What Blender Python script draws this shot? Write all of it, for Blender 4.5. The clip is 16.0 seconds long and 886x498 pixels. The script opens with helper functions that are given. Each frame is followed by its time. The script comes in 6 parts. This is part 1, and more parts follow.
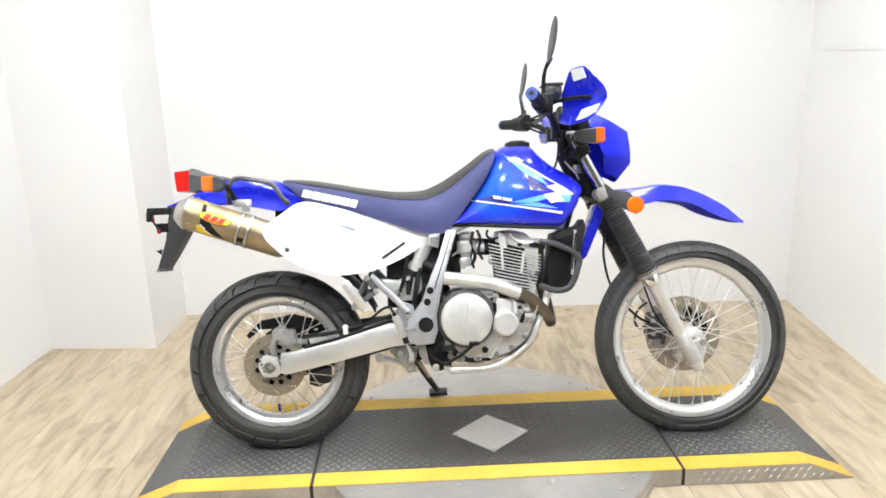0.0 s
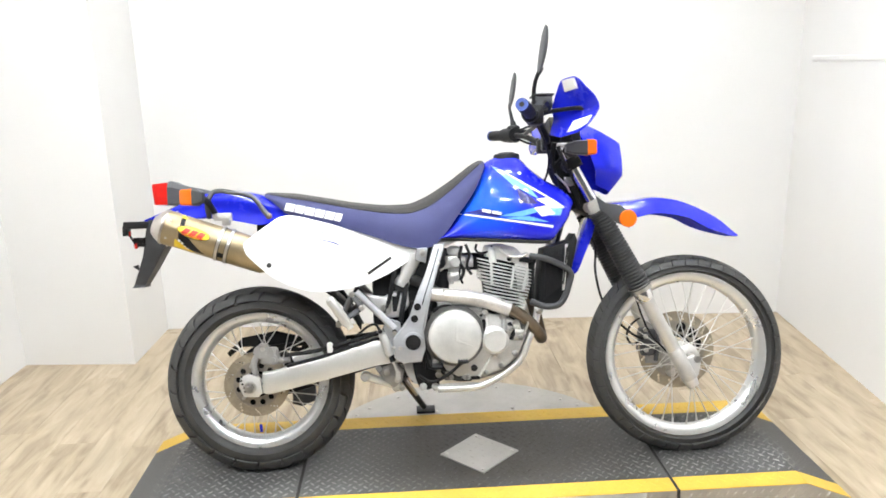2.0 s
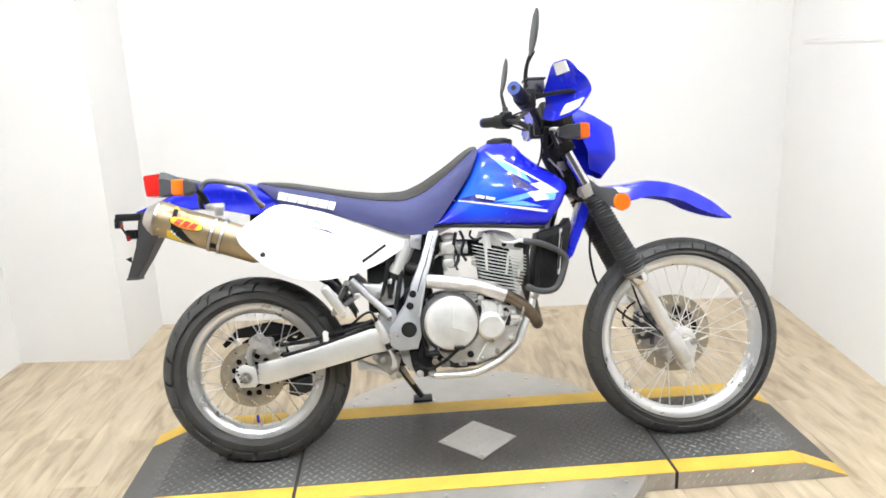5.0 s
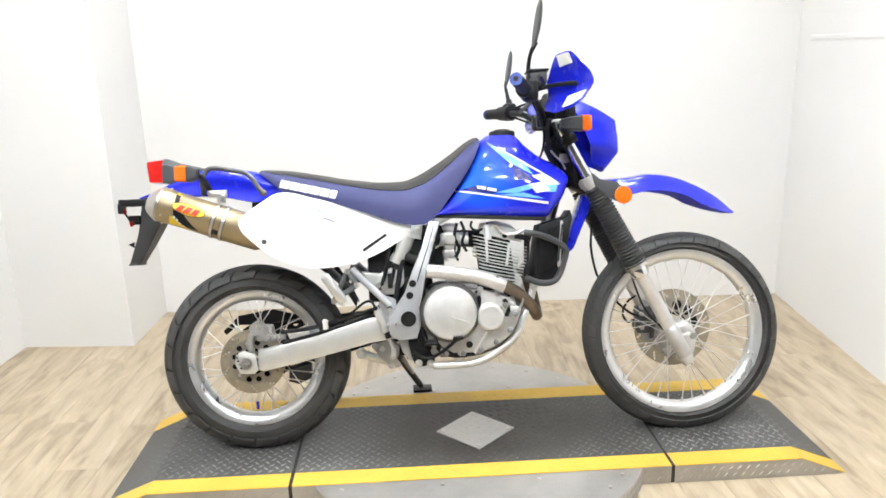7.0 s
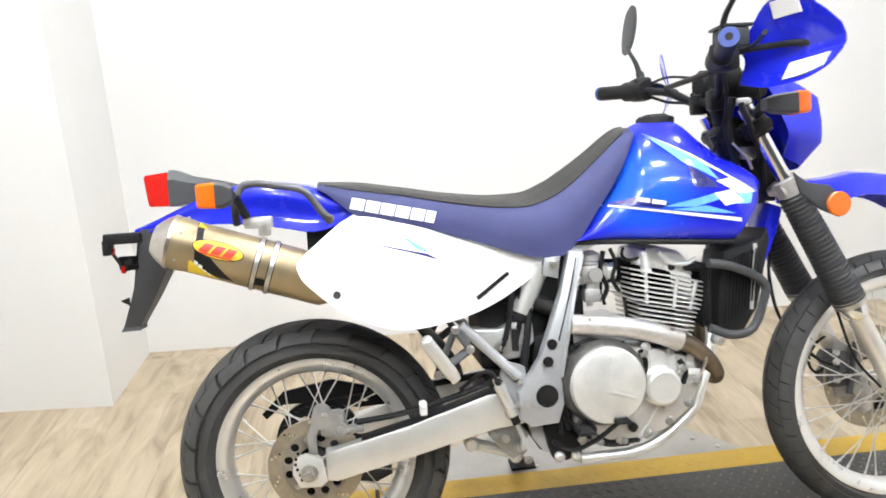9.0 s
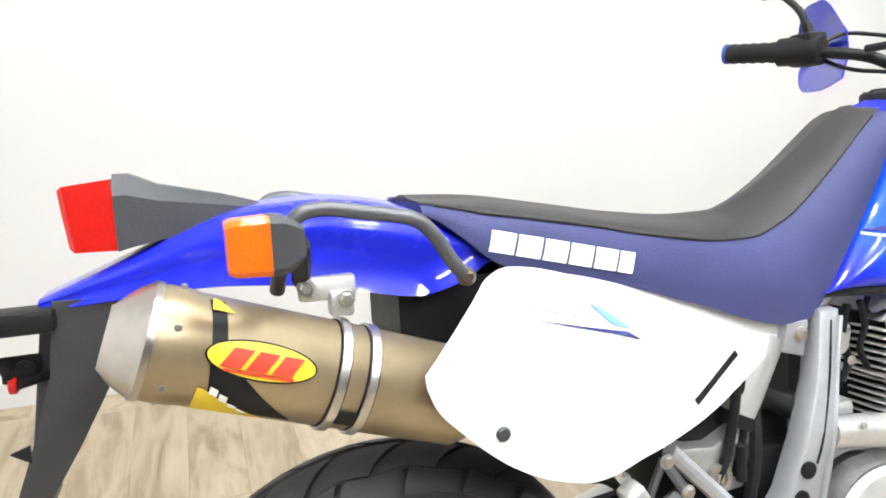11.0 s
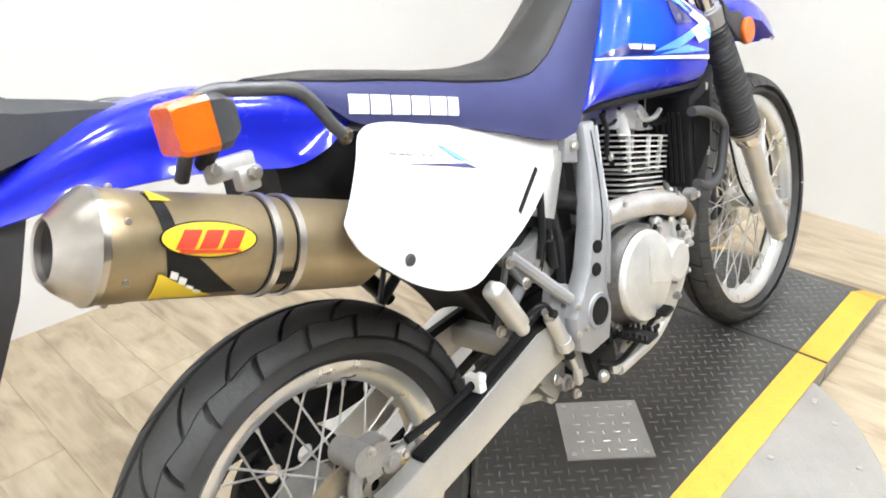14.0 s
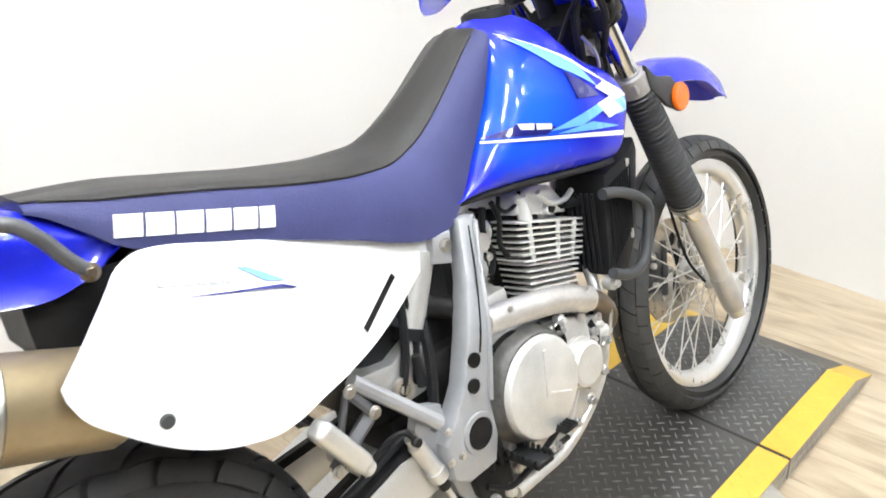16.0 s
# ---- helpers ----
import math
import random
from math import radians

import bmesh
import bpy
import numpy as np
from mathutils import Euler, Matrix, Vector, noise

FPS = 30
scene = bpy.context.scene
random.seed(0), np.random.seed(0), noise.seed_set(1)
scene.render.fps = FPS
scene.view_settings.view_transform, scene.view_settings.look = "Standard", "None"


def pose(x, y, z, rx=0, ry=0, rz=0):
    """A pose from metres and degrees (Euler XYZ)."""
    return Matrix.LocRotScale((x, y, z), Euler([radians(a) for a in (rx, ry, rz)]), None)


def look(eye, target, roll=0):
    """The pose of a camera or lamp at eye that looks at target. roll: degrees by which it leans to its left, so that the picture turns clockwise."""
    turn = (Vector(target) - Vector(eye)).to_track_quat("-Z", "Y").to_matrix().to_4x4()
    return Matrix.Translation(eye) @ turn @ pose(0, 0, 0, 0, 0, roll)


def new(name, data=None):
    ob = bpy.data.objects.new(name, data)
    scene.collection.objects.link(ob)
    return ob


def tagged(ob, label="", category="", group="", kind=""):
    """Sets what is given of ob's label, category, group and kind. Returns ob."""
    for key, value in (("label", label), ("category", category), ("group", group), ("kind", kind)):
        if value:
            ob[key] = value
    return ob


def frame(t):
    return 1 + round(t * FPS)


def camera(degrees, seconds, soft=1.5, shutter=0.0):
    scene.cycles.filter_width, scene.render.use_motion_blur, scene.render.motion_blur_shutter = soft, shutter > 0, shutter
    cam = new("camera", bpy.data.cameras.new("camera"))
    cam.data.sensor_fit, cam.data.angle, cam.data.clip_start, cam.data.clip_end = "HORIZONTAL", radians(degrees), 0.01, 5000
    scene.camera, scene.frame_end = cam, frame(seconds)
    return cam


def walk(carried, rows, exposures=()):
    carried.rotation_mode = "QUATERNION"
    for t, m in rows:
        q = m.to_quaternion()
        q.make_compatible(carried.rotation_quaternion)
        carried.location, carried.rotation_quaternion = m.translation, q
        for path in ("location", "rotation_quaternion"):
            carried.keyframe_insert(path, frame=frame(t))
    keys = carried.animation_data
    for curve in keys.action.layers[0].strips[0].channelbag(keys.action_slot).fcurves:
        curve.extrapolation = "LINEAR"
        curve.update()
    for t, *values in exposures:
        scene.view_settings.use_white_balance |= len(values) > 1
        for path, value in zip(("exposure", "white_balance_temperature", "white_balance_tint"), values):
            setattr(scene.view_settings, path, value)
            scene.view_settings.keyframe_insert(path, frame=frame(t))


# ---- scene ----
cam = camera(62.7, 16.0, soft=1.7, shutter=0.2)
PATH = [
    (0, (0.512, -2.444, 1.422), (0.582, -0.512, 0.911), -1.5),
    (0.5, (0.508, -2.404, 1.432), (0.602, -0.47, 0.932), -0.8),
    (1, (0.495, -2.386, 1.428), (0.596, -0.454, 0.92), -0.9),
    (1.5, (0.51, -2.372, 1.425), (0.66, -0.438, 0.937), -0.8),
    (2, (0.514, -2.365, 1.427), (0.62, -0.429, 0.935), -1.3),
    (2.5, (0.495, -2.363, 1.414), (0.547, -0.426, 0.918), -1.4),
    (3, (0.515, -2.365, 1.407), (0.625, -0.431, 0.91), -1.1),
    (3.5, (0.512, -2.366, 1.408), (0.625, -0.431, 0.914), -1.2),
    (4, (0.512, -2.366, 1.403), (0.63, -0.434, 0.898), -1.6),
    (6.5, (0.526, -2.368, 1.394), (0.645, -0.436, 0.893), -2.5),
    (7, (0.536, -2.378, 1.382), (0.635, -0.448, 0.865), -1.5),
    (7.5, (0.522, -2.344, 1.329), (0.564, -0.441, 0.715), 0.3),
    (8, (0.389, -2.158, 1.347), (0.637, -0.24, 0.836), -3.4),
    (8.5, (0.247, -1.887, 1.294), (0.526, -0.003, 0.683), -1.7),
    (9, (0.14, -1.553, 1.335), (0.363, 0.351, 0.766), -2.4),
    (9.2, (0.106, -1.456, 1.321), (0.418, 0.423, 0.712), -0.6),
    (11.3, (-0.26, -0.649, 1.251), (0.434, 1.092, 0.554), 0.1),
    (11.5, (-0.303, -0.641, 1.25), (0.437, 1.039, 0.457), -0.1),
    (12, (-0.417, -0.649, 1.222), (0.487, 0.787, 0.162), 0.1),
    (12.5, (-0.491, -0.671, 1.165), (0.438, 0.584, -0.085), -3.2),
    (13, (-0.508, -0.685, 1.175), (0.566, 0.573, 0.051), -5.3),
    (13.5, (-0.493, -0.686, 1.201), (0.673, 0.604, 0.213), -3.1),
    (14, (-0.453, -0.691, 1.235), (0.819, 0.561, 0.331), -1.7),
    (14.5, (-0.428, -0.705, 1.275), (0.939, 0.518, 0.479), -1.5),
    (15, (-0.414, -0.709, 1.295), (1.014, 0.47, 0.54), -0.5),
    (15.5, (-0.343, -0.717, 1.262), (1.028, 0.469, 0.417), -2.0),
    (16, (-0.119, -0.743, 1.273), (1.123, 0.584, 0.439), -2.9),
]
walk(cam, [(t, look(eye, target, roll)) for t, eye, target, roll in PATH])

# ---- light: ceiling panels over a white photo booth ----
world = bpy.data.worlds.new("world")
scene.world = world
world.use_nodes = True
world.node_tree.nodes["Background"].inputs[0].default_value = (0.9, 0.95, 1.0, 1)
world.node_tree.nodes["Background"].inputs[1].default_value = 0.3


# ---- materials ----
def mat(name, color, rough=0.5, metal=0.0, vary=0.12, scale=8.0, bump=0.0, bump_scale=60.0, coat=0.0, stretch=(1, 1, 1), wear=0.1):
    """A surface with colour and gloss that vary at two scales, and fine relief."""
    m = bpy.data.materials.new(name)
    m.use_nodes = True
    nt = m.node_tree
    b = nt.nodes["Principled BSDF"]
    co = nt.nodes.new("ShaderNodeTexCoord")
    mp = nt.nodes.new("ShaderNodeMapping")
    mp.inputs["Scale"].default_value = stretch
    nt.links.new(co.outputs["Object"], mp.inputs["Vector"])
    n1 = nt.nodes.new("ShaderNodeTexNoise")
    n1.inputs["Scale"].default_value = scale
    n1.inputs["Detail"].default_value = 5
    n2 = nt.nodes.new("ShaderNodeTexNoise")
    n2.inputs["Scale"].default_value = bump_scale
    n2.inputs["Detail"].default_value = 3
    for n in (n1, n2):
        nt.links.new(mp.outputs[0], n.inputs["Vector"])
    mixn = nt.nodes.new("ShaderNodeMath")
    mixn.operation = "MULTIPLY_ADD"
    nt.links.new(n2.outputs["Fac"], mixn.inputs[0])
    mixn.inputs[1].default_value = 0.4
    nt.links.new(n1.outputs["Fac"], mixn.inputs[2])
    ramp = nt.nodes.new("ShaderNodeMapRange")
    ramp.inputs[1].default_value, ramp.inputs[2].default_value = 0.45, 0.95
    nt.links.new(mixn.outputs[0], ramp.inputs[0])
    mix = nt.nodes.new("ShaderNodeMix")
    mix.data_type = "RGBA"
    c = Vector(color)
    mix.inputs[6].default_value = (*(c * (1 - vary)), 1)
    mix.inputs[7].default_value = (*[min(1.0, k * (1 + vary)) for k in c], 1)
    nt.links.new(ramp.outputs[0], mix.inputs[0])
    nt.links.new(mix.outputs[2], b.inputs["Base Color"])
    rr = nt.nodes.new("ShaderNodeMapRange")
    rr.inputs[3].default_value, rr.inputs[4].default_value = max(0.03, rough - wear), min(1.0, rough + wear)
    nt.links.new(mixn.outputs[0], rr.inputs[0])
    nt.links.new(rr.outputs[0], b.inputs["Roughness"])
    b.inputs["Metallic"].default_value = metal
    b.inputs["Coat Weight"].default_value = coat
    b.inputs["Coat Roughness"].default_value = 0.05
    if bump:
        bp = nt.nodes.new("ShaderNodeBump")
        bp.inputs["Strength"].default_value = bump
        bp.inputs["Distance"].default_value = 0.002
        nt.links.new(n2.outputs["Fac"], bp.inputs["Height"])
        nt.links.new(bp.outputs[0], b.inputs["Normal"])
    return m


def glowing(name, color, strength):
    m = bpy.data.materials.new(name)
    m.use_nodes = True
    b = m.node_tree.nodes["Principled BSDF"]
    b.inputs["Base Color"].default_value = (*color, 1)
    b.inputs["Emission Color"].default_value = (*color, 1)
    b.inputs["Emission Strength"].default_value = strength
    return m


def lens(name, color):
    m = mat(name, color, rough=0.18, vary=0.1, scale=40, bump=0.5, bump_scale=220, coat=0.25)
    b = m.node_tree.nodes["Principled BSDF"]
    b.inputs["Transmission Weight"].default_value = 0.08
    return m


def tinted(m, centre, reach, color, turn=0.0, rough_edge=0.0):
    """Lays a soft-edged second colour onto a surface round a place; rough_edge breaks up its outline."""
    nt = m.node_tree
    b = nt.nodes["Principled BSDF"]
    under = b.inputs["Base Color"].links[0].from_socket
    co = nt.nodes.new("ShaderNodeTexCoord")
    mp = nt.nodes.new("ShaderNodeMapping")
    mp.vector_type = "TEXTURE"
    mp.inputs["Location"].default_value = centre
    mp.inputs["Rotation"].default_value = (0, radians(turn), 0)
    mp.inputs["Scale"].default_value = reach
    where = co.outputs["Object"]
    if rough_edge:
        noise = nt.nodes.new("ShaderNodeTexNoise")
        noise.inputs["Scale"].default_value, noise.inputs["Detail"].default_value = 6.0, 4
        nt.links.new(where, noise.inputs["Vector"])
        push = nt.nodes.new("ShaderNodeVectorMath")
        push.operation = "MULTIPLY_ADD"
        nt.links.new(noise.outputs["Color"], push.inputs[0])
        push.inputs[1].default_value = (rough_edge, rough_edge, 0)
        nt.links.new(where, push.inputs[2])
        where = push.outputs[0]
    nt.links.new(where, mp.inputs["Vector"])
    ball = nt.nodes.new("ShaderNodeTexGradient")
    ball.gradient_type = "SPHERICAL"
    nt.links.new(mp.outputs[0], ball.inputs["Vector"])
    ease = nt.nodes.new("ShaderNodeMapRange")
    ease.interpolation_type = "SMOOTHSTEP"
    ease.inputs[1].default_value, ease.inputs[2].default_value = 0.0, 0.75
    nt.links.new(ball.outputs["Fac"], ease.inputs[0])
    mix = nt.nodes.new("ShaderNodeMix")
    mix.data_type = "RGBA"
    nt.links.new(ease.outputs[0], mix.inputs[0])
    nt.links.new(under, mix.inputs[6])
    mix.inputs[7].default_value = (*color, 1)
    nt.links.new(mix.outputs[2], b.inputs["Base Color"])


def plank_material():
    m = bpy.data.materials.new("oak_plank")
    m.use_nodes = True
    nt = m.node_tree
    b = nt.nodes["Principled BSDF"]
    co = nt.nodes.new("ShaderNodeTexCoord")
    info = nt.nodes.new("ShaderNodeObjectInfo")
    off = nt.nodes.new("ShaderNodeVectorMath")
    off.operation = "MULTIPLY_ADD"
    comb = nt.nodes.new("ShaderNodeCombineXYZ")
    for i in range(3):
        nt.links.new(info.outputs["Random"], comb.inputs[i])
    nt.links.new(comb.outputs[0], off.inputs[0])
    off.inputs[1].default_value = (37, 51, 23)
    nt.links.new(co.outputs["Object"], off.inputs[2])
    mp = nt.nodes.new("ShaderNodeMapping")
    mp.inputs["Scale"].default_value = (16, 3.6, 16)
    nt.links.new(off.outputs[0], mp.inputs["Vector"])
    g = nt.nodes.new("ShaderNodeTexNoise")
    g.inputs["Scale"].default_value, g.inputs["Detail"].default_value, g.inputs["Distortion"].default_value = 1.0, 7, 0.8
    nt.links.new(mp.outputs[0], g.inputs["Vector"])
    mp2 = nt.nodes.new("ShaderNodeMapping")
    mp2.inputs["Scale"].default_value = (120, 5, 120)
    nt.links.new(off.outputs[0], mp2.inputs["Vector"])
    f = nt.nodes.new("ShaderNodeTexNoise")
    f.inputs["Scale"].default_value, f.inputs["Detail"].default_value = 1.0, 4
    nt.links.new(mp2.outputs[0], f.inputs["Vector"])
    ramp = nt.nodes.new("ShaderNodeValToRGB")
    e = ramp.color_ramp.elements
    e[0].position, e[0].color = 0.24, (0.235, 0.178, 0.117, 1)
    e[1].position, e[1].color = 0.76, (0.51, 0.425, 0.312, 1)
    mid = ramp.color_ramp.elements.new(0.48)
    mid.color = (0.40, 0.319, 0.220, 1)
    add = nt.nodes.new("ShaderNodeMath")
    add.operation = "MULTIPLY_ADD"
    nt.links.new(f.outputs["Fac"], add.inputs[0])
    add.inputs[1].default_value = 0.22
    nt.links.new(g.outputs["Fac"], add.inputs[2])
    add2 = nt.nodes.new("ShaderNodeMath")
    add2.operation = "MULTIPLY_ADD"
    nt.links.new(info.outputs["Random"], add2.inputs[0])
    add2.inputs[1].default_value = 0.14
    nt.links.new(add.outputs[0], add2.inputs[2])
    sub = nt.nodes.new("ShaderNodeMath")
    sub.operation = "SUBTRACT"
    nt.links.new(add2.outputs[0], sub.inputs[0])
    sub.inputs[1].default_value = 0.17
    nt.links.new(sub.outputs[0], ramp.inputs[0])
    nt.links.new(ramp.outputs[0], b.inputs["Base Color"])
    b.inputs["Roughness"].default_value = 0.42
    bp = nt.nodes.new("ShaderNodeBump")
    bp.inputs["Strength"].default_value, bp.inputs["Distance"].default_value = 0.25, 0.001
    nt.links.new(f.outputs["Fac"], bp.inputs["Height"])
    nt.links.new(bp.outputs[0], b.inputs["Normal"])
    return m


WALL = mat("white_wall_paint", (0.715, 0.70, 0.685), 0.6, vary=0.03, scale=1.5, bump=0.12, bump_scale=180)
UNSEENWALL = mat("grey_unseen_wall", (0.10, 0.10, 0.105), 0.8, vary=0.08, scale=2)
CEIL = mat("ceiling_white", (0.8, 0.79, 0.77), 0.8, vary=0.02, scale=2)
OAK = plank_material()
SUBFLOOR = mat("subfloor", (0.16, 0.11, 0.065), 0.7, vary=0.2)
GLOW = glowing("light_panel", (0.92, 0.97, 1.0), 172.0)
BLACKMAT = mat("black_tread_paint", (0.072, 0.071, 0.069), 0.42, vary=0.4, scale=5, bump=0.4, bump_scale=300, wear=0.14)
YELLOW = mat("yellow_line_paint", (0.61, 0.385, 0.05), 0.46, vary=0.12, scale=7, bump=0.3, bump_scale=240)
BARS = mat("worn_black_bars", (0.205, 0.203, 0.195), 0.40, 0.3, vary=0.55, scale=3, bump=0.2, bump_scale=300, wear=0.12)
ALUPLATE = mat("tread_plate_aluminium", (0.44, 0.422, 0.40), 0.40, 0.8, vary=0.12, scale=9, bump=0.2, bump_scale=200)
STEELEDGE = mat("dark_gap", (0.02, 0.018, 0.016), 0.7)
BLUE = mat("blue_gloss_plastic", (0.012, 0.020, 0.57), 0.24, vary=0.06, scale=5, coat=0.6, wear=0.05)
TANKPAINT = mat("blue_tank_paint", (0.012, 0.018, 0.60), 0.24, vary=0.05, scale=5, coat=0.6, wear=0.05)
SKYBLUE = mat("light_blue_decal", (0.16, 0.44, 0.85), 0.25, vary=0.04, coat=0.8, wear=0.04)
NAVYDECAL = mat("dark_blue_decal", (0.012, 0.014, 0.16), 0.25, vary=0.05, coat=0.8, wear=0.04)
WHITE = mat("white_gloss_plastic", (0.84, 0.84, 0.84), 0.3, vary=0.02, scale=4, coat=0.4, wear=0.08)
DECALWHITE = mat("white_decal", (0.82, 0.82, 0.80), 0.35, vary=0.03)
VINYL = mat("navy_seat_vinyl", (0.046, 0.050, 0.135), 0.5, vary=0.1, scale=12, bump=0.35, bump_scale=420)
VINYLTOP = mat("charcoal_seat_vinyl", (0.034, 0.032, 0.031), 0.40, vary=0.15, scale=10, bump=0.45, bump_scale=380)
RUBBER = mat("tyre_rubber", (0.047, 0.046, 0.045), 0.6, vary=0.3, scale=14, bump=0.25, bump_scale=160)
BLACK = mat("black_plastic", (0.011, 0.011, 0.012), 0.46, vary=0.25, scale=18, bump=0.2, bump_scale=300)
GREYPLASTIC = mat("grey_black_plastic", (0.040, 0.041, 0.045), 0.46, vary=0.2, scale=18, bump=0.2, bump_scale=300)
BLACKMETAL = mat("black_painted_steel", (0.012, 0.012, 0.013), 0.38, vary=0.25, scale=20, bump=0.15)
ALU = mat("brushed_aluminium", (0.70, 0.69, 0.67), 0.36, 0.75, vary=0.08, scale=14, bump=0.1, bump_scale=180)
RIMALU = mat("polished_rim_aluminium", (0.80, 0.80, 0.80), 0.26, 0.82, vary=0.06, scale=18)
FINALU = mat("cast_fin_aluminium", (0.74, 0.73, 0.71), 0.4, 0.35, vary=0.08, scale=20)
CASEMID = mat("satin_engine_casting", (0.52, 0.505, 0.485), 0.42, 0.6, vary=0.18, scale=18, bump=0.35, bump_scale=240)
CASEDARK = mat("grey_engine_casting", (0.34, 0.332, 0.32), 0.45, 0.6, vary=0.2, scale=16, bump=0.35, bump_scale=240)
CASEALU = mat("cast_aluminium", (0.68, 0.67, 0.65), 0.38, 0.6, vary=0.14, scale=16, bump=0.3, bump_scale=260)
FRAMEGREY = mat("silver_frame_paint", (0.40, 0.405, 0.42), 0.40, 0.5, vary=0.12, scale=10, bump=0.12)
STEEL = mat("steel", (0.55, 0.53, 0.5), 0.3, 1.0, vary=0.12, scale=30)
CAPALU = mat("turned_end_cap", (0.50, 0.47, 0.43), 0.27, 1.0, vary=0.16, scale=12, bump=0.1)
MARKGREY = mat("pale_grey_print", (0.36, 0.37, 0.39), 0.4, vary=0.05)
CHROME = mat("chrome", (0.75, 0.75, 0.75), 0.12, 1.0, vary=0.04, scale=20, wear=0.04)
DISCSTEEL = mat("disc_steel", (0.42, 0.365, 0.28), 0.40, 0.85, vary=0.15, scale=30, bump=0.1)
CARRIER = mat("disc_carrier_grey", (0.34, 0.31, 0.265), 0.42, 0.7, vary=0.2, scale=22, bump=0.15)
TITAN = mat("bronze_titanium", (0.36, 0.285, 0.175), 0.36, 0.7, vary=0.14, scale=9, bump=0.1, bump_scale=90)
SHIELD = mat("dull_shield_steel", (0.60, 0.575, 0.55), 0.40, 0.75, vary=0.2, scale=11, bump=0.2, bump_scale=120)
LEGALU = mat("satin_fork_aluminium", (0.66, 0.65, 0.635), 0.36, 0.75, vary=0.1, scale=16, bump=0.15, bump_scale=180)
HANGER = mat("dark_grey_paint", (0.075, 0.075, 0.08), 0.42, 0.2, vary=0.2, scale=14, bump=0.15)
PIPE = mat("heat_stained_steel", (0.46, 0.40, 0.34), 0.34, 0.9, vary=0.25, scale=9, bump=0.12)
BROWNPIPE = mat("heat_browned_steel", (0.17, 0.135, 0.10), 0.36, 0.9, vary=0.3, scale=12)
GAITER = mat("gaiter_rubber", (0.024, 0.024, 0.025), 0.48, vary=0.2, scale=20, bump=0.2, bump_scale=260)
RAILGREY = mat("grey_rail_paint", (0.10, 0.10, 0.105), 0.3, 0.35, vary=0.2, scale=16, bump=0.1)
SKIRT = mat("dirty_dark_casting", (0.13, 0.125, 0.12), 0.5, 0.5, vary=0.35, scale=40, bump=0.4, bump_scale=240)
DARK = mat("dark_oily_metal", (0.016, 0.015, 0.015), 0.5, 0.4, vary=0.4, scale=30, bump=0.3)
ORANGE = lens("orange_lens", (0.85, 0.155, 0.006))
RED = lens("red_lens", (0.60, 0.010, 0.006))
REDDECAL = mat("red_decal", (0.66, 0.06, 0.03), 0.35, vary=0.06)
YELDECAL = mat("yellow_decal", (0.80, 0.58, 0.03), 0.35, vary=0.06)
GRIPBLUE = mat("blue_rubber", (0.03, 0.06, 0.26), 0.5, vary=0.1, bump=0.3)
MIRROR = mat("mirror_glass", (0.8, 0.8, 0.8), 0.03, 1.0, vary=0.0, wear=0.0)
CLEAR = mat("clear_lens", (0.75, 0.75, 0.75), 0.1, 0.2, vary=0.05, coat=1.0)


# Azure patch: the pearl paint's reflected light, painted into the tank's colour.
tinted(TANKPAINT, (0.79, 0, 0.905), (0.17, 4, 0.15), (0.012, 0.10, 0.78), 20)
# Oil stain and the shade under the engine, both put into the deck's colour.
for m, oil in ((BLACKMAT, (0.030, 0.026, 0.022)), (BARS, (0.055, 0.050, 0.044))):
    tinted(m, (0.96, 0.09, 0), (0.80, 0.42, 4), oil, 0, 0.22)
for m in (BLACK, BLACKMETAL, DARK, VINYL, VINYLTOP, TANKPAINT, BLUE):
    m.node_tree.nodes["Principled BSDF"].inputs["Specular IOR Level"].default_value = 0.22


# ---- mesh helpers ----
def part(name, bm, material, parent=None, label="", smooth=True, sharp=35):
    """Links a bmesh as one mesh object under a thing or a part."""
    me = bpy.data.meshes.new(name)
    if smooth:
        for f in bm.faces:
            f.smooth = True
        for e in bm.edges:
            if len(e.link_faces) == 2 and e.calc_face_angle(0) > radians(sharp):
                e.smooth = False
    bm.to_mesh(me)
    bm.free()
    for m in material if isinstance(material, (list, tuple)) else [material]:
        me.materials.append(m)
    ob = new(name, me)
    if parent is not None:
        ob.parent = parent
    if label:
        ob["label"] = label
    return ob


def twin(ob, m, parent=None):
    """Another object on the same mesh, moved by m."""
    o = new(ob.name.split(".")[0], ob.data)
    o.parent = parent or ob.parent
    o.matrix_basis = m
    if "label" in ob:
        o["label"] = ob["label"]
    return o


def join(*bms):
    out = bms[0]
    for b in bms[1:]:
        me = bpy.data.meshes.new("join")
        b.to_mesh(me)
        out.from_mesh(me)
        bpy.data.meshes.remove(me)
        b.free()
    return out


def clean(bm):
    bmesh.ops.recalc_face_normals(bm, faces=bm.faces)
    return bm


def box(x0, x1, y0, y1, z0, z1, bevel=0.0, seg=2):
    bm = bmesh.new()
    bmesh.ops.create_cube(bm, size=1)
    for v in bm.verts:
        v.co = ((x0 + x1) / 2 + v.co.x * (x1 - x0), (y0 + y1) / 2 + v.co.y * (y1 - y0), (z0 + z1) / 2 + v.co.z * (z1 - z0))
    if bevel:
        bmesh.ops.bevel(bm, geom=bm.edges[:], offset=bevel, segments=seg, affect="EDGES", profile=0.5)
    return bm


